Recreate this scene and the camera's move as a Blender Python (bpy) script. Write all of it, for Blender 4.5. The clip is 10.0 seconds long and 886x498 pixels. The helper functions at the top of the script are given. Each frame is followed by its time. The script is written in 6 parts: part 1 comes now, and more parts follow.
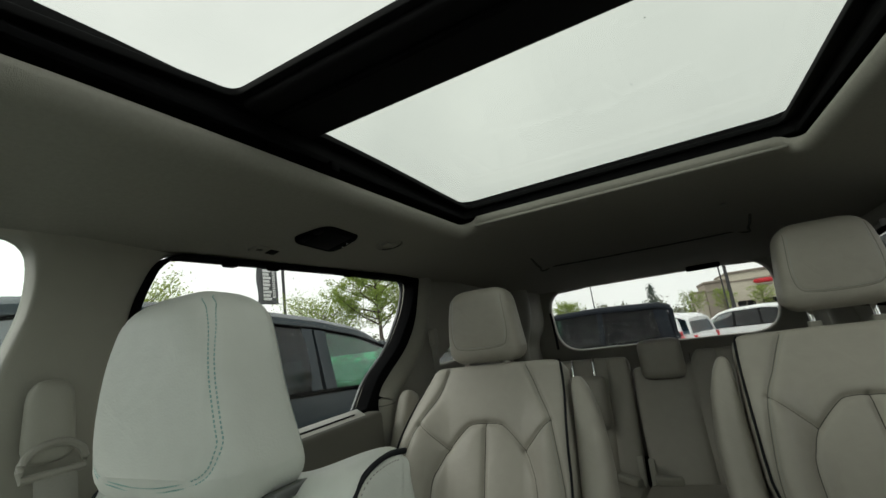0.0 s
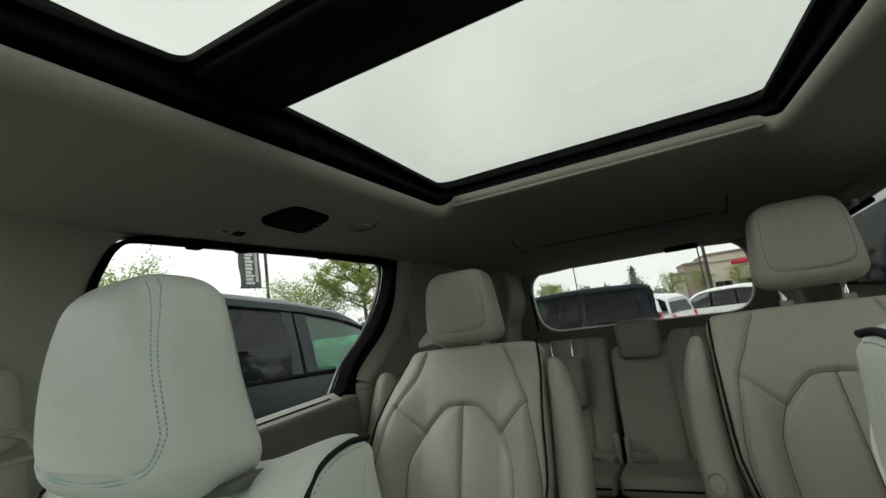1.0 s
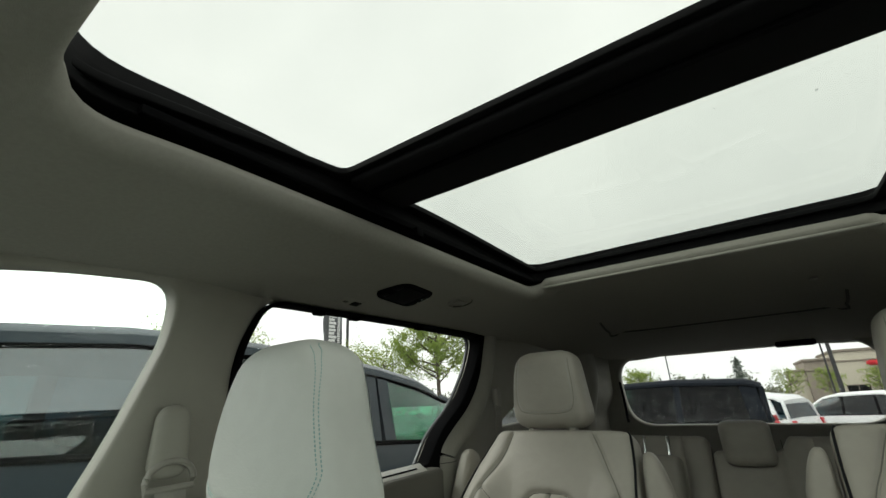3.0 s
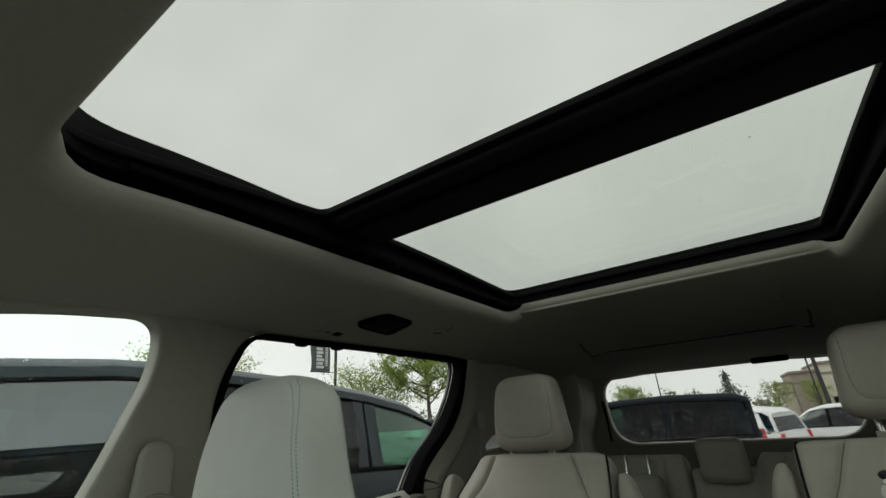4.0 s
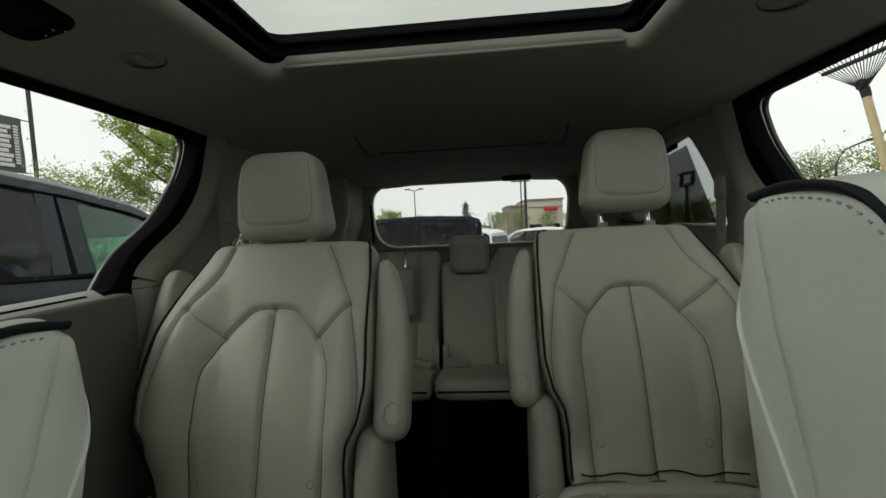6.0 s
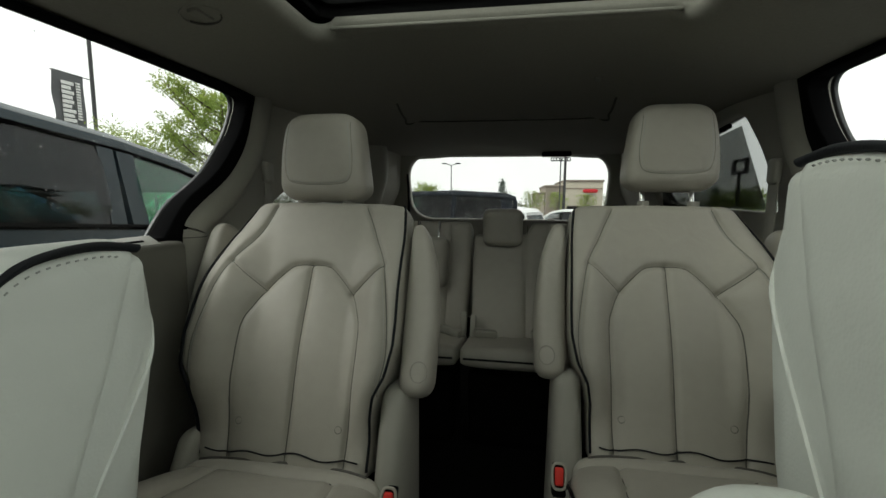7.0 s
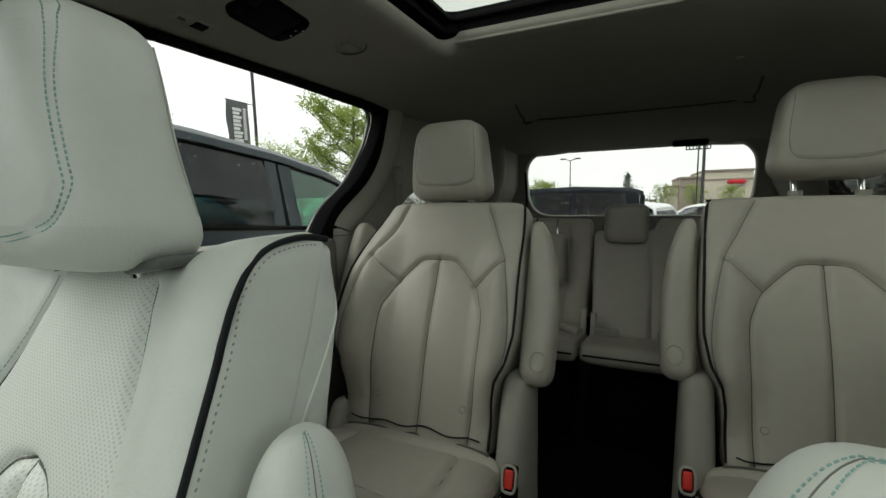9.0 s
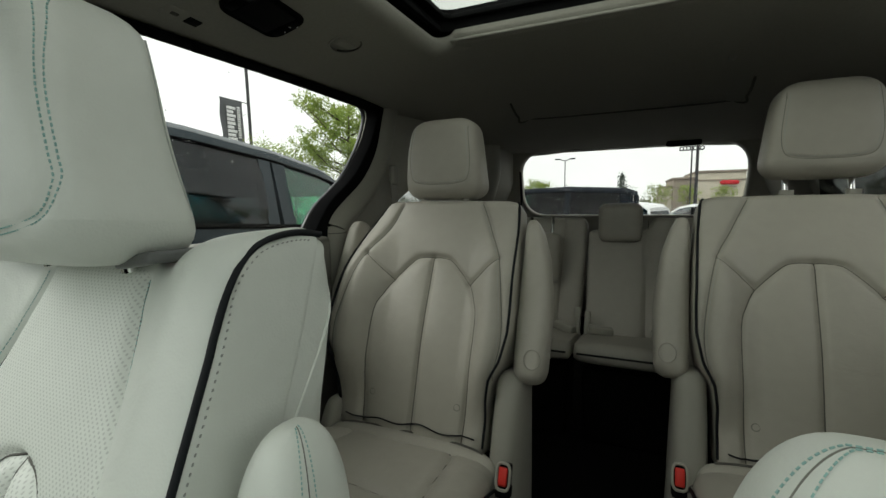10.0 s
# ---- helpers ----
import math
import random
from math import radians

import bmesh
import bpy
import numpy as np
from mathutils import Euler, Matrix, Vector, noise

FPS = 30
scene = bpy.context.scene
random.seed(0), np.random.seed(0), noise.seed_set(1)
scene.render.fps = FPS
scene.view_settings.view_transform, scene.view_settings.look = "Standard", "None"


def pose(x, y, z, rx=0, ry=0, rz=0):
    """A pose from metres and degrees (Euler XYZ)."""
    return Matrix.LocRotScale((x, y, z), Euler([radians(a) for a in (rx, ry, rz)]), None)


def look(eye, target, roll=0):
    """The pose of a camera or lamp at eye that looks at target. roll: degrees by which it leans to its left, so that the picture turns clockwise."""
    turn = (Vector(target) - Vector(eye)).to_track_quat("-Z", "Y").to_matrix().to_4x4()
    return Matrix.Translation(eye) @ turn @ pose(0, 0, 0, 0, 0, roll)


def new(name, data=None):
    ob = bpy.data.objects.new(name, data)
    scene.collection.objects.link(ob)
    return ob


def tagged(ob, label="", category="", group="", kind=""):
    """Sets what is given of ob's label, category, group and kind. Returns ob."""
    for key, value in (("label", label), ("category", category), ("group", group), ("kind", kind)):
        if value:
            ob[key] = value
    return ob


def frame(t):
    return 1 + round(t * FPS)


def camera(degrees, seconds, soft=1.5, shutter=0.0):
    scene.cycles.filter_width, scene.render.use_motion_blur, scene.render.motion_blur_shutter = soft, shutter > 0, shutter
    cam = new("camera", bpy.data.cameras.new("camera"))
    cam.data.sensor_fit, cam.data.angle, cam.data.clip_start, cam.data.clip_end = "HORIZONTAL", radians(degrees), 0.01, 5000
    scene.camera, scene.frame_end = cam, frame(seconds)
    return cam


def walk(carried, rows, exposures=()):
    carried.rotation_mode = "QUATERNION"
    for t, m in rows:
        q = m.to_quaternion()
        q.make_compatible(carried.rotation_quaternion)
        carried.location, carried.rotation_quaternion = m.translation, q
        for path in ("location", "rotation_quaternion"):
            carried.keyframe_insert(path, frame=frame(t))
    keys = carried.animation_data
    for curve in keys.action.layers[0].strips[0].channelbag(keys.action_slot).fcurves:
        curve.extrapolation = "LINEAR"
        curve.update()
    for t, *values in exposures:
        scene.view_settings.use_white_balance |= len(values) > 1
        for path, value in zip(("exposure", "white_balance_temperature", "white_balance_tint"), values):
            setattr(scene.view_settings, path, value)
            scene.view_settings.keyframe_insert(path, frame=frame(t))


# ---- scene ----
cam = camera(92.2, 10.0)
PATH = [
    (0, (0.081, -0.223, 1.315), (-0.794, 1.534, 1.701), -7.9),
    (0.5, (0.081, -0.205, 1.314), (-0.788, 1.569, 1.626), -6.1),
    (1, (0.091, -0.190, 1.312), (-0.739, 1.606, 1.610), -8.4),
    (1.5, (0.092, -0.172, 1.311), (-0.704, 1.643, 1.581), -8.6),
    (2, (0.087, -0.175, 1.305), (-0.704, 1.645, 1.552), -6.9),
    (2.5, (0.083, -0.198, 1.314), (-0.757, 1.576, 1.698), -6.4),
    (3, (0.097, -0.291, 1.317), (-0.972, 1.268, 1.971), -3.1),
    (3.2, (0.114, -0.337, 1.331), (-1.027, 1.124, 2.082), -1.0),
    (4.3, (0.152, -0.289, 1.323), (-0.716, 1.384, 1.992), -7.1),
    (4.5, (0.127, -0.235, 1.316), (-0.603, 1.544, 1.864), -7.2),
    (4.7, (0.104, -0.176, 1.298), (-0.487, 1.689, 1.707), -5.1),
    (5, (0.075, -0.097, 1.271), (-0.290, 1.859, 1.470), -4.3),
    (5.5, (0.058, -0.030, 1.244), (-0.074, 1.965, 1.199), -2.9),
    (5.7, (0.053, -0.034, 1.246), (-0.102, 1.958, 1.166), -3.2),
    (6.8, (0.052, -0.046, 1.229), (-0.206, 1.924, 1.002), 0.1),
    (7, (0.052, -0.053, 1.226), (-0.271, 1.906, 0.989), 0.5),
    (7.5, (0.050, -0.072, 1.224), (-0.413, 1.859, 0.987), 0.6),
    (8, (0.046, -0.111, 1.223), (-0.723, 1.722, 1.003), 0.6),
    (8.5, (0.056, -0.125, 1.221), (-0.831, 1.654, 1.003), 0.7),
    (9, (0.060, -0.115, 1.225), (-0.778, 1.685, 0.987), -1.3),
    (9.5, (0.060, -0.115, 1.221), (-0.750, 1.698, 0.985), -1.0),
    (10, (0.061, -0.115, 1.221), (-0.756, 1.695, 0.981), -1.1),
]
walk(cam, [(t, look(eye, target, roll)) for t, eye, target, roll in PATH],
     [(0, -0.05), (1.5, -0.02), (2.5, 0.08), (3.2, 0.18), (4.3, -0.66), (5.0, -0.80), (5.7, -0.44), (6.8, 0.14), (10.0, 0.13)])

# ---------------------------------------------------------------- world and light
world = bpy.data.worlds.new("overcast_sky")
scene.world = world
world.use_nodes = True
wn = world.node_tree
wn.nodes.clear()
w_out = wn.nodes.new("ShaderNodeOutputWorld")
w_bg = wn.nodes.new("ShaderNodeBackground")
w_sky = wn.nodes.new("ShaderNodeTexSky")
w_sky.sky_type = "NISHITA"
w_sky.sun_disc = False
w_sky.sun_elevation = radians(40)
w_sky.sun_rotation = radians(237)
w_sky.dust_density = 4.0
w_map = wn.nodes.new("ShaderNodeMapping")
w_map.inputs["Rotation"].default_value = (radians(4), 0, 0)
w_geo = wn.nodes.new("ShaderNodeTexCoord")
w_cloud = wn.nodes.new("ShaderNodeTexNoise")
w_cloud.inputs["Scale"].default_value = 2.2
w_cloud.inputs["Detail"].default_value = 5
w_ramp = wn.nodes.new("ShaderNodeValToRGB")
w_ramp.color_ramp.elements[0].position = 0.25
w_ramp.color_ramp.elements[0].color = (10.75, 11.2, 10.85, 1)
w_ramp.color_ramp.elements[1].position = 0.8
w_ramp.color_ramp.elements[1].color = (13.8, 14.2, 13.75, 1)
w_mix = wn.nodes.new("ShaderNodeMix")
w_mix.data_type = "RGBA"
w_mix.inputs["Factor"].default_value = 0.93
wn.links.new(w_geo.outputs["Generated"], w_map.inputs["Vector"])
wn.links.new(w_map.outputs["Vector"], w_sky.inputs["Vector"])
wn.links.new(w_geo.outputs["Generated"], w_cloud.inputs["Vector"])
wn.links.new(w_cloud.outputs["Fac"], w_ramp.inputs["Fac"])
wn.links.new(w_sky.outputs["Color"], w_mix.inputs["A"])
wn.links.new(w_ramp.outputs["Color"], w_mix.inputs["B"])
wn.links.new(w_mix.outputs["Result"], w_bg.inputs["Color"])
w_bg.inputs["Strength"].default_value = 0.128
wn.links.new(w_bg.outputs["Background"], w_out.inputs["Surface"])

sun = new("sun", bpy.data.lights.new("sun", "SUN"))
sun.data.energy = 1.5
sun.data.angle = radians(30)
sun.data.color = (0.97, 1.0, 0.96)
sun.matrix_world = look((0, 0, 20), (20, 13, 0))

# ---------------------------------------------------------------- materials


def mat(name, color, rough=0.6, metal=0.0, var=0.12, scale=6.0, bump=0.0, bump_scale=300.0, spec=0.5, coat=0.0, stain=0.06, stain_scale=1.3, pattern="noise", wrinkle=0.0):
    """A surface with colour variation at two scales and a fine relief."""
    m = bpy.data.materials.new(name)
    m.use_nodes = True
    n, l = m.node_tree.nodes, m.node_tree.links
    b = n["Principled BSDF"]
    b.inputs["Roughness"].default_value = rough
    b.inputs["Metallic"].default_value = metal
    b.inputs["Specular IOR Level"].default_value = spec
    b.inputs["Coat Weight"].default_value = coat
    tc = n.new("ShaderNodeTexCoord")
    fine = n.new("ShaderNodeTexNoise")
    fine.inputs["Scale"].default_value = scale
    fine.inputs["Detail"].default_value = 6
    big = n.new("ShaderNodeTexNoise")
    big.inputs["Scale"].default_value = stain_scale
    big.inputs["Detail"].default_value = 3
    l.new(tc.outputs["Object"], fine.inputs["Vector"])
    l.new(tc.outputs["Object"], big.inputs["Vector"])
    r1 = n.new("ShaderNodeMapRange")
    r1.inputs["To Min"].default_value, r1.inputs["To Max"].default_value = 1 - var, 1 + var
    r2 = n.new("ShaderNodeMapRange")
    r2.inputs["To Min"].default_value, r2.inputs["To Max"].default_value = 1 - stain, 1 + stain
    l.new(fine.outputs["Fac"], r1.inputs["Value"])
    l.new(big.outputs["Fac"], r2.inputs["Value"])
    mu = n.new("ShaderNodeMath")
    mu.operation = "MULTIPLY"
    l.new(r1.outputs["Result"], mu.inputs[0])
    l.new(r2.outputs["Result"], mu.inputs[1])
    vm = n.new("ShaderNodeVectorMath")
    vm.operation = "SCALE"
    vm.inputs[0].default_value = color[:3]
    l.new(mu.outputs[0], vm.inputs["Scale"])
    l.new(vm.outputs["Vector"], b.inputs["Base Color"])
    rr = n.new("ShaderNodeMapRange")
    rr.inputs["To Min"].default_value, rr.inputs["To Max"].default_value = max(0.02, rough - 0.08), min(1, rough + 0.08)
    l.new(big.outputs["Fac"], rr.inputs["Value"])
    l.new(rr.outputs["Result"], b.inputs["Roughness"])
    if bump:
        if pattern == "voronoi":
            t = n.new("ShaderNodeTexVoronoi")
            out = t.outputs["Distance"]
        else:
            t = n.new("ShaderNodeTexNoise")
            t.inputs["Detail"].default_value = 4
            out = t.outputs["Fac"]
        t.inputs["Scale"].default_value = bump_scale
        l.new(tc.outputs["Object"], t.inputs["Vector"])
        bp = n.new("ShaderNodeBump")
        bp.inputs["Strength"].default_value = bump
        bp.inputs["Distance"].default_value = 0.002
        l.new(out, bp.inputs["Height"])
        if wrinkle:
            wk = n.new("ShaderNodeTexNoise")
            wk.inputs["Scale"].default_value = 17.0
            wk.inputs["Detail"].default_value = 3
            wk.inputs["Distortion"].default_value = 1.6
            l.new(tc.outputs["Object"], wk.inputs["Vector"])
            b2 = n.new("ShaderNodeBump")
            b2.inputs["Strength"].default_value = wrinkle
            b2.inputs["Distance"].default_value = 0.012
            l.new(wk.outputs["Fac"], b2.inputs["Height"])
            l.new(b2.outputs["Normal"], bp.inputs["Normal"])
        l.new(bp.outputs["Normal"], b.inputs["Normal"])
    return m


def glass_mat(name, tint, gloss=1.0, rough=0.0):
    """Thin pane: tinted straight-through light with a mirror gloss by Fresnel."""
    m = bpy.data.materials.new(name)
    m.use_nodes = True
    n, l = m.node_tree.nodes, m.node_tree.links
    n.remove(n["Principled BSDF"])
    tr = n.new("ShaderNodeBsdfTransparent")
    tr.inputs["Color"].default_value = (*tint, 1)
    gl = n.new("ShaderNodeBsdfGlossy")
    gl.inputs["Roughness"].default_value = rough
    fr = n.new("ShaderNodeLayerWeight")
    fr.inputs["Blend"].default_value = 0.5
    pw = n.new("ShaderNodeMath")
    pw.operation = "POWER"
    pw.inputs[1].default_value = 5.0
    l.new(fr.outputs["Facing"], pw.inputs[0])
    mu = n.new("ShaderNodeMath")
    mu.operation = "MULTIPLY_ADD"
    mu.inputs[1].default_value = 0.85 * gloss
    mu.inputs[2].default_value = 0.03 * gloss
    mu.use_clamp = True
    mx = n.new("ShaderNodeMixShader")
    l.new(pw.outputs[0], mu.inputs[0])
    l.new(mu.outputs[0], mx.inputs["Fac"])
    l.new(tr.outputs[0], mx.inputs[1])
    l.new(gl.outputs[0], mx.inputs[2])
    l.new(mx.outputs[0], n["Material Output"].inputs["Surface"])
    return m


# One leather twice: rear copy dimmed, front copy brightened for the windscreen light.
M_LEATHER_DIM = mat("pale_grey_leather", (0.355, 0.335, 0.288), rough=0.46, var=0.05, scale=40, bump=0.12, bump_scale=520, spec=0.4, stain=0.05, stain_scale=5, pattern="voronoi", wrinkle=0.11)
M_LEATHER_LIT = mat("pale_grey_leather_lit", (0.58, 0.595, 0.55), rough=0.42, var=0.04, scale=40, bump=0.10, bump_scale=420, spec=0.45, stain=0.05, stain_scale=5, pattern="voronoi", wrinkle=0.12)
# The perforated centre carries the same front brightening in its colour.
M_PERF = mat("perforated_leather_lit", (0.57, 0.585, 0.54), rough=0.5, var=0.04, scale=40, bump=0.06, bump_scale=300, stain_scale=5)
M_TRIM = mat("warm_grey_plastic_trim", (0.33, 0.32, 0.275), rough=0.6, var=0.05, scale=30, bump=0.2, bump_scale=600, spec=0.35, stain_scale=3)
M_SHELL = mat("grey_seat_shell_plastic", (0.28, 0.27, 0.235), rough=0.55, var=0.06, scale=25, bump=0.2, bump_scale=700, spec=0.35, stain_scale=4)
M_HEADLINER = mat("woven_grey_headliner", (0.31, 0.30, 0.265), rough=0.95, var=0.10, scale=160, bump=0.5, bump_scale=900, spec=0.1, stain=0.06, stain_scale=2.2)
M_SILL = mat("pale_sill_plastic", (0.5, 0.49, 0.45), rough=0.5, var=0.05, scale=30, bump=0.1, bump_scale=500)
# Door trim darkened so that its colour carries the shade low in the doors.
M_DOORCARD_SHADED = mat("shaded_door_card", (0.12, 0.116, 0.098), rough=0.65, var=0.06, scale=30, bump=0.2, bump_scale=600, spec=0.3, stain_scale=3)
M_CARPET = mat("black_carpet", (0.005, 0.005, 0.005), rough=1.0, var=0.5, scale=240, bump=0.8, bump_scale=500, spec=0.05)
M_BLACK = mat("black_rubber", (0.0045, 0.0045, 0.005), rough=0.9, var=0.2, scale=60, bump=0.1, bump_scale=500, spec=0.05)
M_BLACKGLOSS = mat("black_painted_frame", (0.004, 0.004, 0.0045), rough=0.7, var=0.2, scale=20, spec=0.12)
M_PIPING = mat("dark_navy_piping", (0.006, 0.007, 0.009), rough=0.6, var=0.15, scale=90, bump=0.2, bump_scale=700, spec=0.2)
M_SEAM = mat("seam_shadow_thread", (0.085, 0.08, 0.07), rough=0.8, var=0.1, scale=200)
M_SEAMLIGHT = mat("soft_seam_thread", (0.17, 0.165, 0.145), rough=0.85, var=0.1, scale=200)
M_DIMPLE = mat("grey_dimple_thread", (0.28, 0.285, 0.265), rough=0.8, var=0.1, scale=200)
M_TEAL = mat("teal_thread", (0.24, 0.40, 0.375), rough=0.6, var=0.15, scale=300)
M_GREYTHREAD = mat("grey_thread", (0.34, 0.36, 0.33), rough=0.6, var=0.1, scale=300)
M_CHROME = mat("chrome", (0.8, 0.8, 0.8), rough=0.12, metal=1.0, var=0.03)
M_RED = mat("red_buckle_button", (0.62, 0.03, 0.02), rough=0.4, var=0.08, scale=60)
M_BELT = mat("grey_belt_webbing", (0.28, 0.27, 0.24), rough=0.8, var=0.08, scale=300, bump=0.4, bump_scale=900)
M_PANE = glass_mat("clear_side_glass", (0.93, 0.96, 0.94), 0.6)
M_WINDSCREEN = glass_mat("windscreen_glass", (0.82, 0.85, 0.83), 0.6)
M_PANE_REAR = glass_mat("tinted_rear_glass", (0.88, 0.885, 0.87), 0.6)
M_PANE_TAIL = glass_mat("tinted_tailgate_glass", (0.82, 0.825, 0.81), 0.6)
M_PANE_QUARTER = glass_mat("dark_quarter_glass", (0.52, 0.53, 0.52), 0.6)
M_PANE_ROOF = glass_mat("tinted_roof_glass", (0.685, 0.70, 0.67), 0.5)
M_PANE_FRONTROOF = glass_mat("front_roof_glass", (0.735, 0.745, 0.72), 0.5)
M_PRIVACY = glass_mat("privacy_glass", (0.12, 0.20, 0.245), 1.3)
# Copy for one minivan pane: paler tint and raised gloss imitate its sky reflection.
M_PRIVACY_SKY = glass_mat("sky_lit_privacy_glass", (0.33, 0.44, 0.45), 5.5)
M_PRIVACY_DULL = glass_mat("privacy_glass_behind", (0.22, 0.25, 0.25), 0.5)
M_GREENGLASS = glass_mat("green_tinted_glass", (0.62, 0.88, 0.76), 1.8)
M_MESH = glass_mat("sunshade_mesh", (0.38, 0.385, 0.375), 0.0)
M_ASPHALT = mat("wet_asphalt", (0.115, 0.117, 0.12), rough=0.55, var=0.3, scale=3, bump=0.6, bump_scale=60, stain=0.3, stain_scale=0.2)
M_VAN = mat("dark_blue_grey_car_paint", (0.020, 0.032, 0.039), rough=0.36, metal=0.0, var=0.1, scale=30, coat=0.06, spec=0.26, stain=0.15, stain_scale=2)
M_VANB = mat("black_car_paint", (0.014, 0.017, 0.022), rough=0.75, metal=0.0, var=0.1, scale=30, coat=0.0, spec=0.06)
M_OUTER = mat("dark_grey_metallic_paint", (0.03, 0.033, 0.036), rough=0.35, var=0.08, scale=30, coat=0.3, spec=0.4)
M_GUIDE = mat("mid_grey_guide_plastic", (0.09, 0.093, 0.09), rough=0.4, var=0.06, scale=30, spec=0.5)
M_WHITECAR = mat("white_car_paint", (0.75, 0.76, 0.76), rough=0.3, var=0.04, coat=0.6)
M_TYRE = mat("tyre_rubber", (0.02, 0.02, 0.02), rough=0.85, var=0.2, scale=30)
M_RIM = mat("alloy_rim", (0.5, 0.5, 0.52), rough=0.35, metal=1.0)
M_SEATDARK = mat("dark_seat_fabric", (0.03, 0.03, 0.032), rough=0.9, var=0.2, scale=60)
M_BARK = mat("tree_bark", (0.10, 0.08, 0.06), rough=0.9, var=0.3, scale=12, bump=0.8, bump_scale=40)
M_LEAF = mat("spring_leaves", (0.165, 0.25, 0.06), rough=0.6, var=0.4, scale=0.9, stain=0.3, stain_scale=0.4)
tn = M_LEAF.node_tree
tb_ = tn.nodes.new("ShaderNodeBsdfTranslucent")
tb_.inputs["Color"].default_value = (0.44, 0.53, 0.11, 1)
tm_ = tn.nodes.new("ShaderNodeMixShader")
tm_.inputs["Fac"].default_value = 0.42
tn.links.new(tn.nodes["Principled BSDF"].outputs[0], tm_.inputs[1])
tn.links.new(tb_.outputs[0], tm_.inputs[2])
tn.links.new(tm_.outputs[0], tn.nodes["Material Output"].inputs["Surface"])
# Needle green is lightened, with distance haze mixed into the colour.
M_NEEDLE = mat("hazed_conifer_needles", (0.10, 0.13, 0.10), rough=0.7, var=0.4, scale=2)
M_STUCCO = mat("tan_stucco", (0.50, 0.46, 0.37), rough=0.9, var=0.12, scale=4, bump=0.4, bump_scale=30, stain=0.12, stain_scale=0.2)
M_STONE = mat("brown_cladding", (0.27, 0.23, 0.19), rough=0.9, var=0.3, scale=2, bump=0.5, bump_scale=8)
M_SIGNRED = mat("red_sign_plastic", (0.60, 0.03, 0.04), rough=0.4, var=0.08)
M_SIGNWHITE = mat("white_sign_plastic", (0.75, 0.75, 0.75), rough=0.4, var=0.05)
M_POLE = mat("dark_pole_paint", (0.035, 0.035, 0.037), rough=0.5, var=0.2, scale=8)
M_BANNER = mat("charcoal_banner_fabric", (0.11, 0.113, 0.12), rough=0.85, var=0.15, scale=20)
M_WOODPOLE = mat("weathered_yellow_timber", (0.50, 0.41, 0.23), rough=0.8, var=0.2, scale=7, bump=0.4, bump_scale=50)
M_STEEL = mat("dark_rake_steel", (0.025, 0.025, 0.027), rough=0.7, var=0.3, scale=8, spec=0.2)
M_REDPOST = mat("dark_red_post_paint", (0.14, 0.012, 0.02), rough=0.6, var=0.2, scale=3)
# Air haze over the far trees is part of this paler colour.
M_FARWOOD = mat("hazed_distant_woodland", (0.15, 0.165, 0.10), rough=1.0, var=0.5, scale=0.25, stain=0.3, stain_scale=0.05)

# ---------------------------------------------------------------- mesh helpers


def obj(name, verts, faces, material, parent=None, label="", smooth=True, sharp=None):
    me = bpy.data.meshes.new(name)
    me.from_pydata([tuple(map(float, v)) for v in verts], [], [tuple(map(int, f)) for f in faces])
    me.validate()
    me.update()
    bm = bmesh.new()
    bm.from_mesh(me)
    bmesh.ops.recalc_face_normals(bm, faces=bm.faces)
    bm.to_mesh(me)
    bm.free()
    me.polygons.foreach_set("use_smooth", [smooth] * len(me.polygons))
    if smooth:
        me.set_sharp_from_angle(angle=radians(sharp or 40))
    me.materials.append(material)
    ob = new(name, me)
    ob.parent = parent
    return tagged(ob, label)


def part(name, bm, material, parent=None, label="", smooth=True):
    me = bpy.data.meshes.new(name)
    bmesh.ops.recalc_face_normals(bm, faces=bm.faces)
    bm.to_mesh(me)
    bm.free()
    me.polygons.foreach_set("use_smooth", [smooth] * len(me.polygons))
    if smooth:
        me.set_sharp_from_angle(angle=radians(40))
    me.materials.append(material)
    ob = new(name, me)
    ob.parent = parent
    return tagged(ob, label)


def thing(name, at=(0, 0, 0), label="", category="", group="", kind=""):
    ob = new(name)
    ob.location = at
    ob.empty_display_size = 0.05
    return tagged(ob, label, category, group, kind)


def join(*pieces):
    """Several (verts, faces) as one."""
    vs, fs = [], []
    for v, f in pieces:
        k = len(vs)
        vs.extend([tuple(p) for p in v])
        fs.extend([tuple(i + k for i in q) for q in f])
    return vs, fs


def moved(geom, m):
    v, f = geom
    return [tuple(m @ Vector(p)) for p in v], f


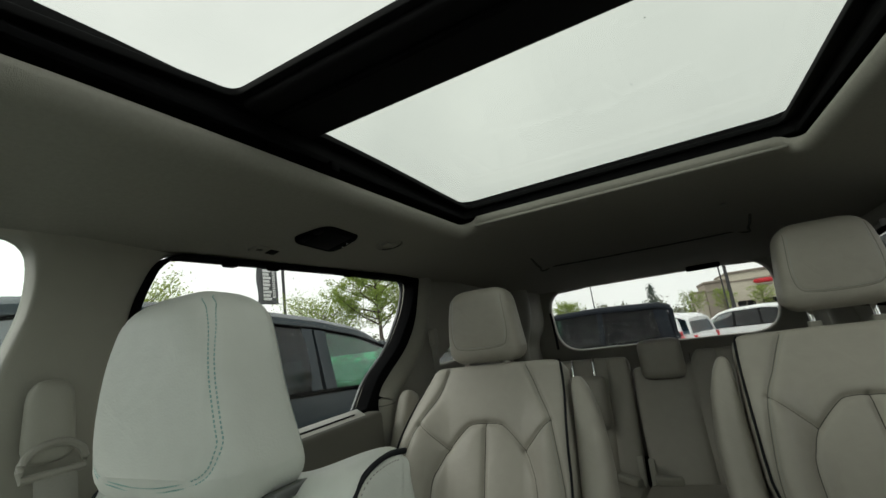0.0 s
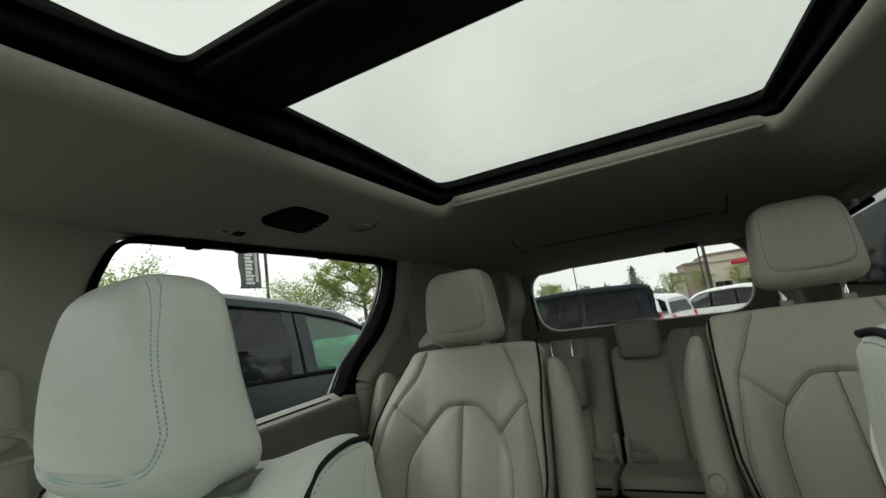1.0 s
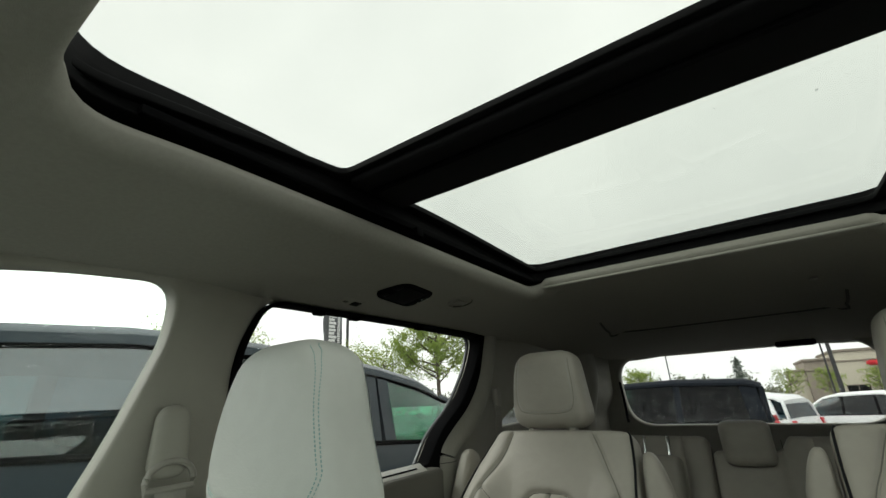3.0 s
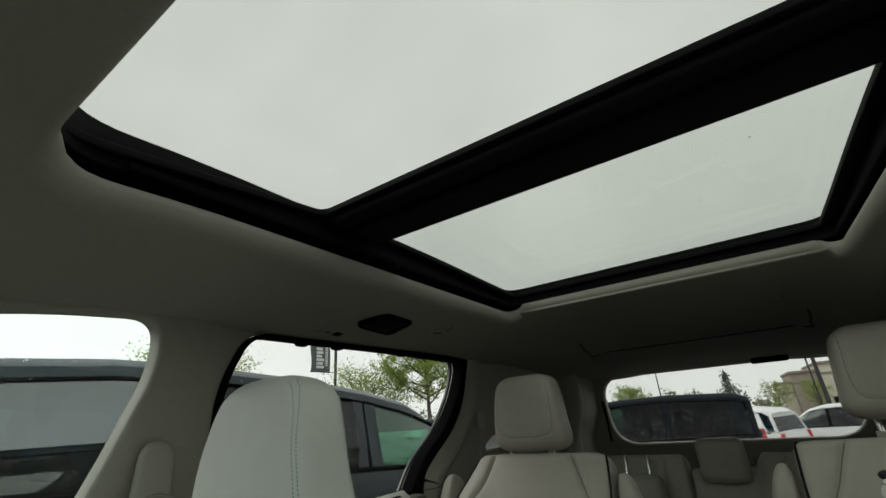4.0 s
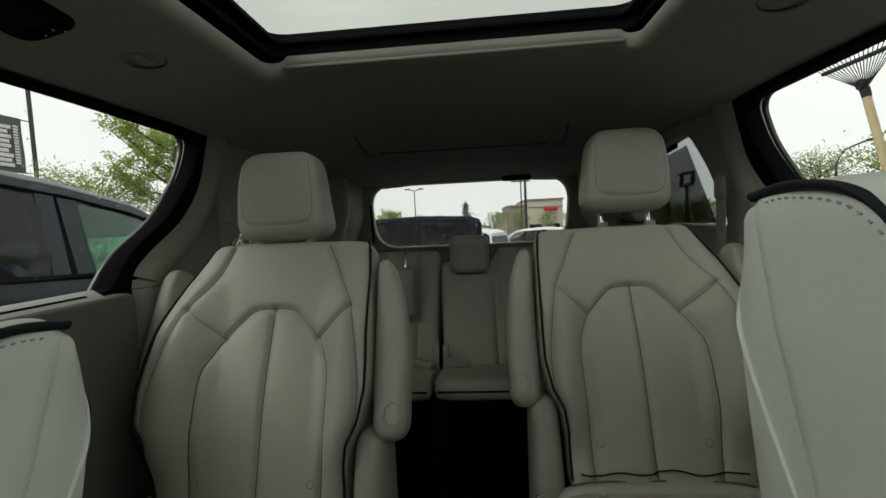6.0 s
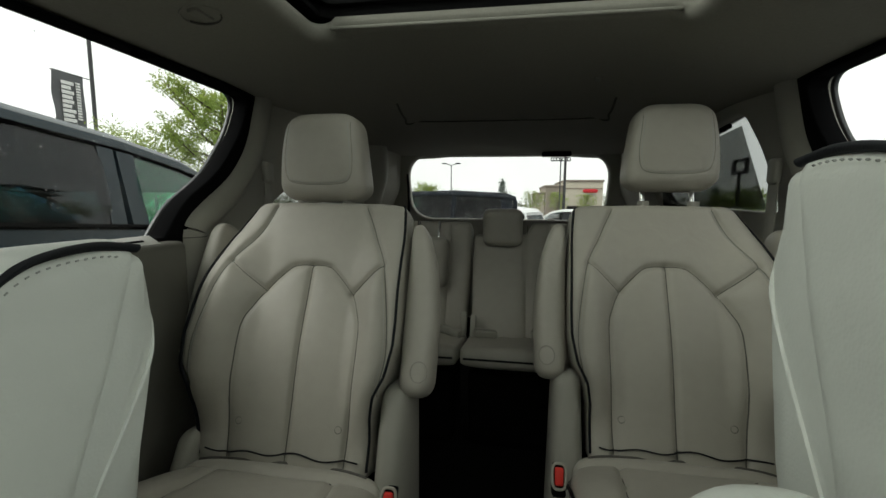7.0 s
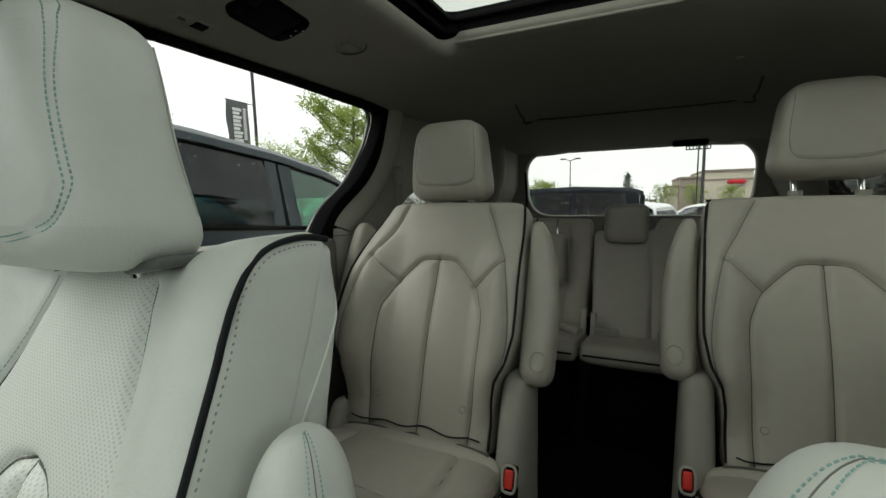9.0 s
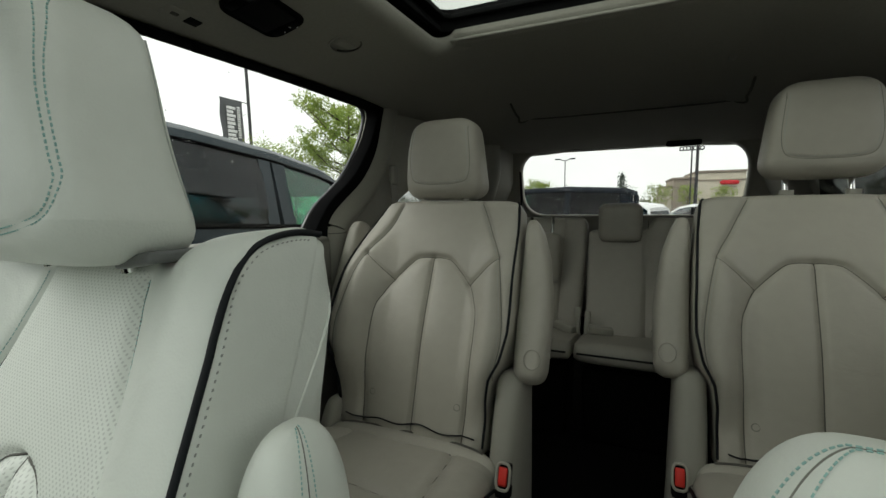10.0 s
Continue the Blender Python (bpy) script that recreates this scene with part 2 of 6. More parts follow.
def tube(points, r, sides=6, taper=None, closed=False):
    pts = [Vector(p) for p in points]
    n = len(pts)
    vs, fs = [], []
    up = Vector((0.13, 0.27, 0.95))
    for i, p in enumerate(pts):
        a, b = pts[max(i - 1, 0)], pts[min(i + 1, n - 1)]
        if closed:
            a, b = pts[i - 1], pts[(i + 1) % n]
        d = (b - a).normalized()
        s = d.cross(up)
        if s.length < 1e-4:
            s = d.cross(Vector((1, 0, 0)))
        s.normalize()
        u = s.cross(d)
        rad = taper[i] if taper else r
        for k in range(sides):
            an = 2 * math.pi * k / sides
            vs.append(p + (s * math.cos(an) + u * math.sin(an)) * rad)
    rings = n if closed else n - 1
    for i in range(rings):
        j = (i + 1) % n
        for k in range(sides):
            k2 = (k + 1) % sides
            fs.append((i * sides + k, i * sides + k2, j * sides + k2, j * sides + k))
    if not closed:
        fs.append(tuple(range(sides)))
        fs.append(tuple((n - 1) * sides + k for k in range(sides)))
    return vs, fs


def smooth_path(pts, per=8):
    """Catmull-Rom through the points."""
    P = [np.array(p, float) for p in pts]
    P = [2 * P[0] - P[1]] + P + [2 * P[-1] - P[-2]]
    out = []
    for i in range(1, len(P) - 2):
        for k in range(per):
            t = k / per
            a, b, c, d = P[i - 1], P[i], P[i + 1], P[i + 2]
            out.append(0.5 * (2 * b + (c - a) * t + (2 * a - 5 * b + 4 * c - d) * t * t + (3 * b - a - 3 * c + d) * t ** 3))
    out.append(P[-2])
    return out


def box(x0, y0, z0, x1, y1, z1, bev=0.0, seg=2):
    bm = bmesh.new()
    bmesh.ops.create_cube(bm, size=1)
    for v in bm.verts:
        v.co = Vector((x0 + (v.co.x + 0.5) * (x1 - x0), y0 + (v.co.y + 0.5) * (y1 - y0), z0 + (v.co.z + 0.5) * (z1 - z0)))
    if bev:
        bmesh.ops.bevel(bm, geom=bm.edges[:], offset=bev, segments=seg, affect="EDGES", profile=0.5)
    bm.verts.index_update()
    g = [tuple(v.co) for v in bm.verts], [tuple(v.index for v in f.verts) for f in bm.faces]
    bm.free()
    return g


def super_loop(w, t, n, count):
    a = np.linspace(0, 2 * np.pi, 721)
    c, s = np.cos(a), np.sin(a)
    x = w * np.sign(c) * np.abs(c) ** (2 / n)
    y = t * np.sign(s) * np.abs(s) ** (2 / n)
    d = np.concatenate([[0], np.cumsum(np.hypot(np.diff(x), np.diff(y)))])
    q = np.linspace(0, d[-1], count, endpoint=False)
    return np.interp(q, d, x), np.interp(q, d, y)


def pad(length, rows, count, half_w, half_t, n=4.0, cap=0.03, cap_n=2.4, disp=None, lean=None):
    """A closed cushion along +z: half_w(s), half_t(s); its front is -y. disp(x, y, s) moves y."""
    e = np.linspace(0, 1, max(6, rows // 6))
    ss = np.unique(np.concatenate([cap * (1 - np.cos(e * np.pi / 2)), np.linspace(cap, length - cap, rows), length - cap * (1 - np.cos(e * np.pi / 2))]))
    vs = []
    for s in ss:
        k = min(s, length - s)
        shrink = 0.0
        if k < cap:
            shrink = 1 - (1 - (1 - k / cap) ** cap_n) ** (1 / cap_n)
        w = half_w(s) - min(cap, half_w(s) * 0.85) * shrink
        t = half_t(s) - min(cap, half_t(s) * 0.85) * shrink
        x, y = super_loop(max(w, 0.002), max(t, 0.002), n, count)
        if disp is not None:
            y = y + disp(x, y, np.full_like(x, s))
        if lean is not None:
            y = y + lean(s)
        vs.append(np.stack([x, y, np.full_like(x, s)], 1))
    V = np.concatenate(vs)
    fs = []
    for i in range(len(ss) - 1):
        a, b = i * count, (i + 1) * count
        for k in range(count):
            k2 = (k + 1) % count
            fs.append((a + k, a + k2, b + k2, b + k))
    fs.append(tuple(range(count)))
    fs.append(tuple((len(ss) - 1) * count + k for k in range(count)))
    return V, fs


def seg_dist(px, py, line):
    """Distance from points to a polyline in the plane."""
    best = np.full(px.shape, 9.0)
    for (ax, ay), (bx, by) in zip(line[:-1], line[1:]):
        dx, dy = bx - ax, by - ay
        q = np.clip(((px - ax) * dx + (py - ay) * dy) / (dx * dx + dy * dy + 1e-12), 0, 1)
        best = np.minimum(best, np.hypot(px - ax - q * dx, py - ay - q * dy))
    return best


def step(a, b, v):
    q = np.clip((v - a) / (b - a), 0, 1)
    return q * q * (3 - 2 * q)


def along(points, gap):
    """Points at even spacing on a polyline, with directions."""
    P = np.array([tuple(p) for p in points], float)
    d = np.concatenate([[0], np.cumsum(np.linalg.norm(np.diff(P, axis=0), axis=1))])
    out = []
    for q in np.arange(gap / 2, d[-1], gap):
        p = np.array([np.interp(q, d, P[:, k]) for k in range(3)])
        p2 = np.array([np.interp(min(q + gap * 0.3, d[-1]), d, P[:, k]) for k in range(3)])
        out.append((p, p2))
    return out


def stitches(points, gap=0.005, r=0.0007, fill=0.6):
    pieces = []
    for p, p2 in along(points, gap):
        dd = p2 - p
        ln = np.linalg.norm(dd)
        if ln < 1e-6:
            continue
        dd = dd / ln * gap * fill / 2
        pieces.append(tube([p - dd, p + dd], r, 4))
    return join(*pieces)


def plate(outline, holes, depth, bev, cuts_a, cuts_b, place, res=6):
    """A flat sheet with openings, cut on a lattice and laid on place(a, b, d)."""
    cu = bpy.data.curves.new("sheet", "CURVE")
    cu.dimensions, cu.fill_mode = "2D", "BOTH"
    cu.extrude, cu.bevel_depth, cu.bevel_resolution = max(depth / 2 - bev, 0.0005), bev, 2
    cu.offset = -bev
    for loop in [outline] + holes:
        sp = cu.splines.new("POLY")
        sp.points.add(len(loop) - 1)
        for p, c in zip(sp.points, loop):
            p.co = (c[0], c[1], 0, 1)
        sp.use_cyclic_u = True
    tmp = bpy.data.objects.new("sheet", cu)
    me = bpy.data.meshes.new_from_object(tmp)
    bpy.data.objects.remove(tmp)
    bm = bmesh.new()
    bm.from_mesh(me)
    bmesh.ops.remove_doubles(bm, verts=bm.verts, dist=1e-5)
    for co, no, cuts in (((1, 0, 0), (1, 0, 0), cuts_a), ((0, 1, 0), (0, 1, 0), cuts_b)):
        for c in cuts:
            bmesh.ops.bisect_plane(bm, geom=bm.verts[:] + bm.edges[:] + bm.faces[:], plane_co=Vector(co) * c, plane_no=no, dist=1e-6)
    for v in bm.verts:
        v.co = Vector(place(v.co.x, v.co.y, v.co.z))
    bpy.data.meshes.remove(me)
    return bm


def rounded(points, radii, seg=6):
    """A closed outline with rounded corners."""
    out = []
    n = len(points)
    for i in range(n):
        p = Vector(points[i])
        a, b = Vector(points[i - 1]) - p, Vector(points[(i + 1) % n]) - p
        r = radii[i] if isinstance(radii, (list, tuple)) else radii
        r = min(r, a.length * 0.48, b.length * 0.48)
        s, e = p + a.normalized() * r, p + b.normalized() * r
        for k in range(seg + 1):
            t = k / seg
            q = s * (1 - t) ** 2 + p * 2 * t * (1 - t) + e * t * t
            out.append((q.x, q.y))
    return out

# ---------------------------------------------------------------- perforation dots for the ventilated leather
def add_dots(m, pitch, dark):
    n, l = m.node_tree.nodes, m.node_tree.links
    b = n["Principled BSDF"]
    old = b.inputs["Base Color"].links[0].from_socket
    tc = n.new("ShaderNodeTexCoord")
    vo = n.new("ShaderNodeTexVoronoi")
    vo.inputs["Randomness"].default_value = 0.0
    vo.inputs["Scale"].default_value = 1 / pitch
    fl_ = n.new("ShaderNodeVectorMath")
    fl_.operation = "MULTIPLY"
    fl_.inputs[1].default_value = (1, 0, 0.95)
    turn = n.new("ShaderNodeMapping")
    turn.inputs["Rotation"].default_value = (0, radians(45), 0)
    l.new(tc.outputs["Object"], fl_.inputs[0])
    l.new(fl_.outputs["Vector"], turn.inputs["Vector"])
    l.new(turn.outputs["Vector"], vo.inputs["Vector"])
    lt = n.new("ShaderNodeMapRange")
    lt.inputs["From Min"].default_value, lt.inputs["From Max"].default_value = 0.20, 0.28
    lt.inputs["To Min"].default_value, lt.inputs["To Max"].default_value = dark, 1.0
    l.new(vo.outputs["Distance"], lt.inputs["Value"])
    sc = n.new("ShaderNodeVectorMath")
    sc.operation = "SCALE"
    l.new(old, sc.inputs[0])
    l.new(lt.outputs["Result"], sc.inputs["Scale"])
    l.new(sc.outputs["Vector"], b.inputs["Base Color"])


add_dots(M_PERF, 0.0040, 0.72)

# ---------------------------------------------------------------- cabin shell
FLOOR = 0.42


def sstep(a, b, v):
    q = min(1.0, max(0.0, (v - a) / (b - a)))
    return q * q * (3 - 2 * q)


def side_x(y, z):
    """Half width of the cabin at the inner face of the side trim."""
    x = 0.80 - 0.03 * min(1, max(0, (z - 1.12) / 0.41))
    x -= 0.05 * sstep(1.25, 1.5, y) * sstep(1.15, 1.3, z)
    x -= 0.10 * sstep(1.9, 2.5, y)
    x -= 0.03 * (1 - sstep(0.1, 0.26, y)) * sstep(1.12, 1.3, z)
    return x


def roof_z(x, y):
    """Underside of the headliner."""
    z = 1.615
    if y > 1.0:
        z -= 0.125 * ((y - 1.0) / 1.45) ** 1.3
    if y < 0.0:
        z -= 0.20 * (-y) ** 2
    q = max(0.0, abs(x) - 0.38) / 0.4
    return z - 0.069 * q ** 0.45 * (1 - 0.25 * sstep(1.2, 2.0, y) - 0.5 * sstep(1.9, 2.45, y))


SLIDE_WIN = rounded([(0.20, 1.125), (0.205, 1.42), (0.262, 1.538), (0.8, 1.536), (1.186, 1.526), (1.152, 1.425), (1.056, 1.298), (0.920, 1.210), (0.860, 1.125)],
                    [0.01, 0.05, 0.05, 0.1, 0.035, 0.06, 0.06, 0.05, 0.01])
FRONT_WIN = rounded([(-1.0, 1.13), (-0.052, 1.10), (0.062, 1.45), (0.058, 1.548), (-0.12, 1.538), (-0.32, 1.500), (-0.55, 1.46)], [0.02, 0.01, 0.06, 0.07, 0.08, 0.1, 0.04])
QUARTER_WIN = rounded([(1.30, 1.19), (1.35, 1.36), (1.425, 1.495), (2.05, 1.43), (2.12, 1.21)], [0.03, 0.06, 0.04, 0.06, 0.06])


QUARTER_LEFT = rounded([(1.325, 1.19), (1.45, 1.285), (1.60, 1.46), (2.05, 1.43), (2.12, 1.21)], [0.03, 0.06, 0.04, 0.06, 0.06])


def grown(loop, d):
    """The outline pushed outwards by d."""
    L = np.array(loop)
    T = np.roll(L, -1, 0) - np.roll(L, 1, 0)
    T /= np.linalg.norm(T, axis=1)[:, None] + 1e-9
    area = float(np.sum(L[:, 0] * np.roll(L[:, 1], -1) - np.roll(L[:, 0], -1) * L[:, 1]))
    N = np.stack([T[:, 1], -T[:, 0]], 1) * (1 if area > 0 else -1)
    return [tuple(q) for q in L + N * d]


WALL = [(-1.25, FLOOR), (2.80, FLOOR), (2.58, 1.15), (2.50, 1.56), (1.3, 1.59), (-0.35, 1.57), (-0.62, 1.52), (-1.25, 1.06)]
cuts_y = [i * 0.06 - 1.2 for i in range(66)]
cuts_z = [0.6, 0.8, 1.0, 1.06, 1.12, 1.16, 1.2, 1.25, 1.3, 1.36, 1.42, 1.48, 1.53]


for sg, nm in ((-1, "wall_left"), (1, "wall_right")):
    SIDE_WIN = SLIDE_WIN
    bm = plate(WALL, [FRONT_WIN, grown(SIDE_WIN, 0.010), QUARTER_WIN if sg > 0 else QUARTER_LEFT], 0.05, 0.008, cuts_y, cuts_z, lambda a, b, d, sg=sg: (sg * (side_x(a, b) + 0.025 + d), a, b))
    wall = part(nm, bm, M_TRIM)
    tagged(wall, "warm grey plastic side trim with pillars and window openings", "cabin wall", kind="structure")
    # black seal round the sliding-door glass
    seal_out = rounded([(0.198, 1.112), (0.201, 1.425), (0.258, 1.545), (0.8, 1.545), (1.240, 1.546), (1.215, 1.370), (1.122, 1.258), (1.000, 1.178), (0.956, 1.142), (0.95, 1.112)],
                       [0.01, 0.05, 0.05, 0.1, 0.05, 0.06, 0.06, 0.05, 0.03, 0.01])
    bm = plate(seal_out, [SIDE_WIN], 0.050, 0.005, [i * 0.06 for i in range(22)], [1.2, 1.3, 1.4, 1.5], lambda a, b, d, sg=sg: (sg * (side_x(a, b) + 0.013 + d), a, b))
    part("window_seal", bm, M_BLACK, wall, "thick black rubber window seal")
    for win, nm2, mt in ((FRONT_WIN, "front_door_pane", M_PANE), (SIDE_WIN, "sliding_door_pane", M_PANE_REAR), (QUARTER_WIN if sg > 0 else QUARTER_LEFT, "quarter_pane", M_PANE_QUARTER)):
        cy, cz = sum(p[0] for p in win) / len(win), sum(p[1] for p in win) / len(win)
        big = [(cy + (p[0] - cy) * 1.015, cz + (p[1] - cz) * 1.03) for p in win]
        bm = plate(big, [], 0.005, 0.0005, cuts_y, cuts_z, lambda a, b, d, sg=sg: (sg * (side_x(a, b) + 0.03 + d), a, b))
        pane = part(nm2, bm, mt, wall, "clear window pane with rain specks")
        pane.visible_shadow = mt is not M_PANE
    # window sill ledge and door trim
    pocket = obj("door_card", *box(-0.030, 0.10, 0.47, 0.030, 0.880, 1.116, 0.016, 4), M_DOORCARD_SHADED, wall, "grey moulded door card")
    pocket.matrix_world = Matrix.Translation((sg * 0.772, 0, 0))
    slope = Matrix.Translation((sg * 0.772, 0, 1.120)) @ Matrix.Rotation(radians(-sg * 30), 4, "Y")
    obj("door_sill", *moved(box(-0.022, 0.12, -0.004, 0.022, 0.815, 0.004, 0.003, 2), slope), M_SILL, wall, "pale sloping window sill strip")
    obj("sill_slot", *moved(box(-0.003, 0.12, 0.003, 0.003, 0.78, 0.0052, 0.0008), slope), M_BLACK, wall, "thin black slot in the sill")
    # The card has no recess: a black plate paints the pocket's shade.
    bm = plate(rounded([(0.62, 0.80), (0.705, 0.80), (0.738, 0.90), (0.733, 0.935), (0.62, 0.935)], 0.018), [], 0.006, 0.002, [], [], lambda a, b, d, sg=sg: (sg * (0.743 + d), a, b))
    part("door_pocket", bm, M_BLACK, wall, "black plate standing for the shaded inside of a door pocket")
    gap = obj("door_gap_seal", *box(-0.014, 0.872, 0.45, 0.014, 0.945, 1.130, 0.004), M_BLACK, wall, "black rubber door seal")
    gap.matrix_world = Matrix.Translation((sg * 0.802, 0, 0))
    for nm3, pts_ in (("pillar_moulding", [(1.262, 1.555), (1.246, 1.488), (1.206, 1.361), (1.124, 1.256), (1.006, 1.174), (0.966, 1.142), (0.960, 1.122), (0.960, 1.108)]), ("quarter_trim", [(0.960, 1.118), (0.960, 1.09), (0.962, 1.02), (0.965, 0.85), (0.97, 0.60)])):
        sp = smooth_path([(sg * (side_x(a, b) + 0.014), a, b) for a, b in pts_], 7)
        tp = tube(sp, 0.050, 24)
        obj(nm3, [(sg * min(abs(x), side_x(y, z) + 0.012), y, z) for x, y, z in tp[0]], tp[1], M_TRIM, wall, "rounded grey pillar moulding")
    a = np.linspace(0, 2 * np.pi, 33)[:-1]
    obj("trim_joint", *tube([(sg * (side_x(0.96, 1.118) + 0.014) + 0.0502 * np.cos(q), 0.960 + 0.0502 * np.sin(q), 1.118) for q in a], 0.0012, 5, None, True), M_SEAM, wall, "thin joint in the pillar trim")
    # swelling trim of the rear pillar beside the tailgate
    sp = smooth_path([(sg * (side_x(2.2, z_) + 0.020), y_, z_) for y_, z_ in ((2.26, 0.80), (2.25, 1.00), (2.235, 1.18), (2.20, 1.36), (2.15, 1.52))], 7)
    tp = tube(sp, 0.08, 28, [0.085 - 0.012 * i / (len(sp) - 1) for i in range(len(sp))])
    obj("rear_pillar_trim", *tp, M_TRIM, wall, "swelling grey rear pillar trim")

    bm = plate([(-1.25, 0.30), (2.80, 0.30), (2.60, 1.15), (2.52, 1.57), (1.3, 1.62), (-0.35, 1.60), (-0.62, 1.55), (-1.25, 1.08)], [grown(FRONT_WIN, 0.012), grown(SIDE_WIN, 0.014), grown(QUARTER_WIN if sg > 0 else QUARTER_LEFT, 0.012)],
               0.012, 0.003, cuts_y, cuts_z, lambda a, b, d, sg=sg: (sg * (side_x(a, b) + 0.062 + 0.05 * sstep(1.12, 0.9, b) + d), a, b))
    part("outer_panel", bm, M_OUTER, wall, "dark grey painted outer door panel")

# ceiling with the sunroof opening
ROOF_HOLE = rounded([(-0.396, -0.220), (0.390, -0.220), (0.394, 0.938), (-0.402, 0.938)], [0.07, 0.07, 0.035, 0.035], 8)
ROOF_OUT = [(-0.80, -0.42), (0.80, -0.42), (0.80, 2.0), (0.74, 2.60), (-0.74, 2.60), (-0.80, 2.0)]
bm = plate(ROOF_OUT, [grown(ROOF_HOLE, 0.013)], 0.040, 0.019, [i * 0.05 - 0.8 for i in range(33)], [i * 0.06 - 0.4 for i in range(49)], lambda a, b, d: (a, b, roof_z(a, b) + 0.020 + d))
ceiling = tagged(part("ceiling", bm, M_HEADLINER), "dark grey woven cloth headliner with sunroof opening", "ceiling", kind="structure")
bm = plate([(-0.84, -0.44), (0.84, -0.44), (0.83, 2.0), (0.78, 2.62), (-0.78, 2.62), (-0.83, 2.0)], [rounded([(-0.425, -0.275), (0.425, -0.275), (0.425, 0.985), (-0.425, 0.985)], 0.06, 6)], 0.012, 0.003,
           [i * 0.1 - 0.8 for i in range(17)], [i * 0.1 - 0.4 for i in range(30)], lambda a, b, d: (a, b, roof_z(a, b) + 0.085 - 0.045 * max(0.0, 0.1 - b) + d))
part("roof_skin", bm, M_OUTER, ceiling, "dark grey painted roof skin")
# black tray between headliner and glass
ring_out = rounded([(-0.47, -0.32), (0.47, -0.32), (0.47, 1.03), (-0.47, 1.03)], 0.08, 8)
bm = plate(ring_out, [grown(ROOF_HOLE, 0.020)], 0.055, 0.003, [], [i * 0.1 - 0.3 for i in range(14)], lambda a, b, d: (a, b, roof_z(a * 0.78, b) + 0.058 + d))
tray = tagged(part("sunroof_frame", bm, M_BLACKGLOSS), "black sunroof frame with deep sides", "sunroof frame", kind="structure")
bm = plate(ring_out, [rounded([(-0.402, -0.244), (0.402, -0.244), (0.402, 0.15), (-0.402, 0.15)], [0.07, 0.07, 0.02, 0.02], 6),
                      rounded([(-0.398, 0.306), (0.388, 0.306), (0.387, 0.944), (-0.394, 0.944)], [0.008, 0.008, 0.022, 0.022], 6)],
           0.012, 0.002, [], [i * 0.1 - 0.3 for i in range(14)], lambda a, b, d: (a, b, 1.690 - 0.09 * max(0.0, 0.16 - b) - 0.012 * sstep(0.4, 0.94, b) + d))
part("glass_border", bm, M_BLACKGLOSS, tray, "black painted glass border and cross beam")
bm = plate([(-0.43, -0.27), (0.43, -0.27), (0.43, 0.2), (-0.43, 0.2)], [], 0.005, 0.0005, [], [i * 0.05 - 0.2 for i in range(8)], lambda a, b, d: (a, b, 1.702 - 0.09 * max(0.0, 0.16 - b) + d))
g = part("front_roof_pane", bm, M_PANE_FRONTROOF, tray, "clear front sunroof glass")
bm = plate([(-0.42, 0.26), (0.42, 0.26), (0.42, 0.97), (-0.42, 0.97)], [], 0.005, 0.0005, [], [0.4, 0.6, 0.8], lambda a, b, d: (a, b, 1.702 - 0.012 * sstep(0.4, 0.94, b) + d))
g = part("rear_roof_pane", bm, M_PANE_ROOF, tray, "lightly green-tinted rear sunroof glass")
obj("cross_beam", *box(-0.40, 0.160, 1.668, 0.40, 0.298, 1.686, 0.008, 3), M_BLACKGLOSS, tray, "black cross beam between the roof panes")
obj("beam_lip", *box(-0.385, 0.196, 1.661, 0.385, 0.206, 1.669, 0.002), M_BLACK, tray)
for sg in (-1, 1):
    obj("shade_track", *box(sg * 0.410 - 0.006, -0.15, 1.640, sg * 0.410 + 0.006, 0.93, 1.652, 0.002), M_BLACK, tray)
    obj("track_clip", *box(sg * 0.394 - 0.006, 0.33, 1.622, sg * 0.394 + 0.006, 0.35, 1.640, 0.002), M_BLACK, tray)
# pale front rail of the rolled-back sunshade
rail = thing("sunshade_rail", (0, 0.945, 1.62), "pale grey pull rail of the opened roof sunshade", "sunshade")
obj("rail_bar", *box(-0.385, -0.006, -0.006, 0.385, 0.006, 0.002, 0.003, 3), M_HEADLINER, rail)
obj("shade_cloth", *box(-0.37, 0.008, -0.002, 0.37, 0.05, 0.002, 0.0008), M_HEADLINER, rail)
# shaped panel lines in the rear headliner, their groove shade drawn as a dark tube
path = smooth_path([(-0.385, 1.52), (-0.40, 1.70), (-0.375, 1.80), (0, 1.815), (0.375, 1.80), (0.40, 1.70), (0.385, 1.52)], 8)
obj("headliner_groove_shade", *tube([(p[0], p[1], roof_z(p[0], p[1]) - 0.0015) for p in path], 0.0045, 8), M_SEAM, ceiling, "soft moulded groove")

# rear wall with the tailgate window
REAR_WIN = rounded([(-0.575, 1.10), (0.575, 1.10), (0.585, 1.478), (-0.590, 1.478)], [0.14, 0.14, 0.15, 0.15], 10)
REAR_OUT = [(-0.76, FLOOR), (0.76, FLOOR), (0.74, 1.2), (0.70, 1.56), (-0.70, 1.56), (-0.74, 1.2)]
bm = plate(REAR_OUT, [REAR_WIN], 0.06, 0.012, [i * 0.1 - 0.7 for i in range(15)], [0.7, 0.9, 1.1, 1.2, 1.3, 1.4, 1.48], lambda a, b, d: (a, 2.50 + 0.05 * (1 - (a / 0.7) ** 2) + 0.03 + d - 0.25 * (b - 1.3) ** 1, b - 0.012 * 0))
rear = tagged(part("wall_rear", bm, M_TRIM), "grey tailgate trim with rounded rear window opening", "tailgate", kind="structure")
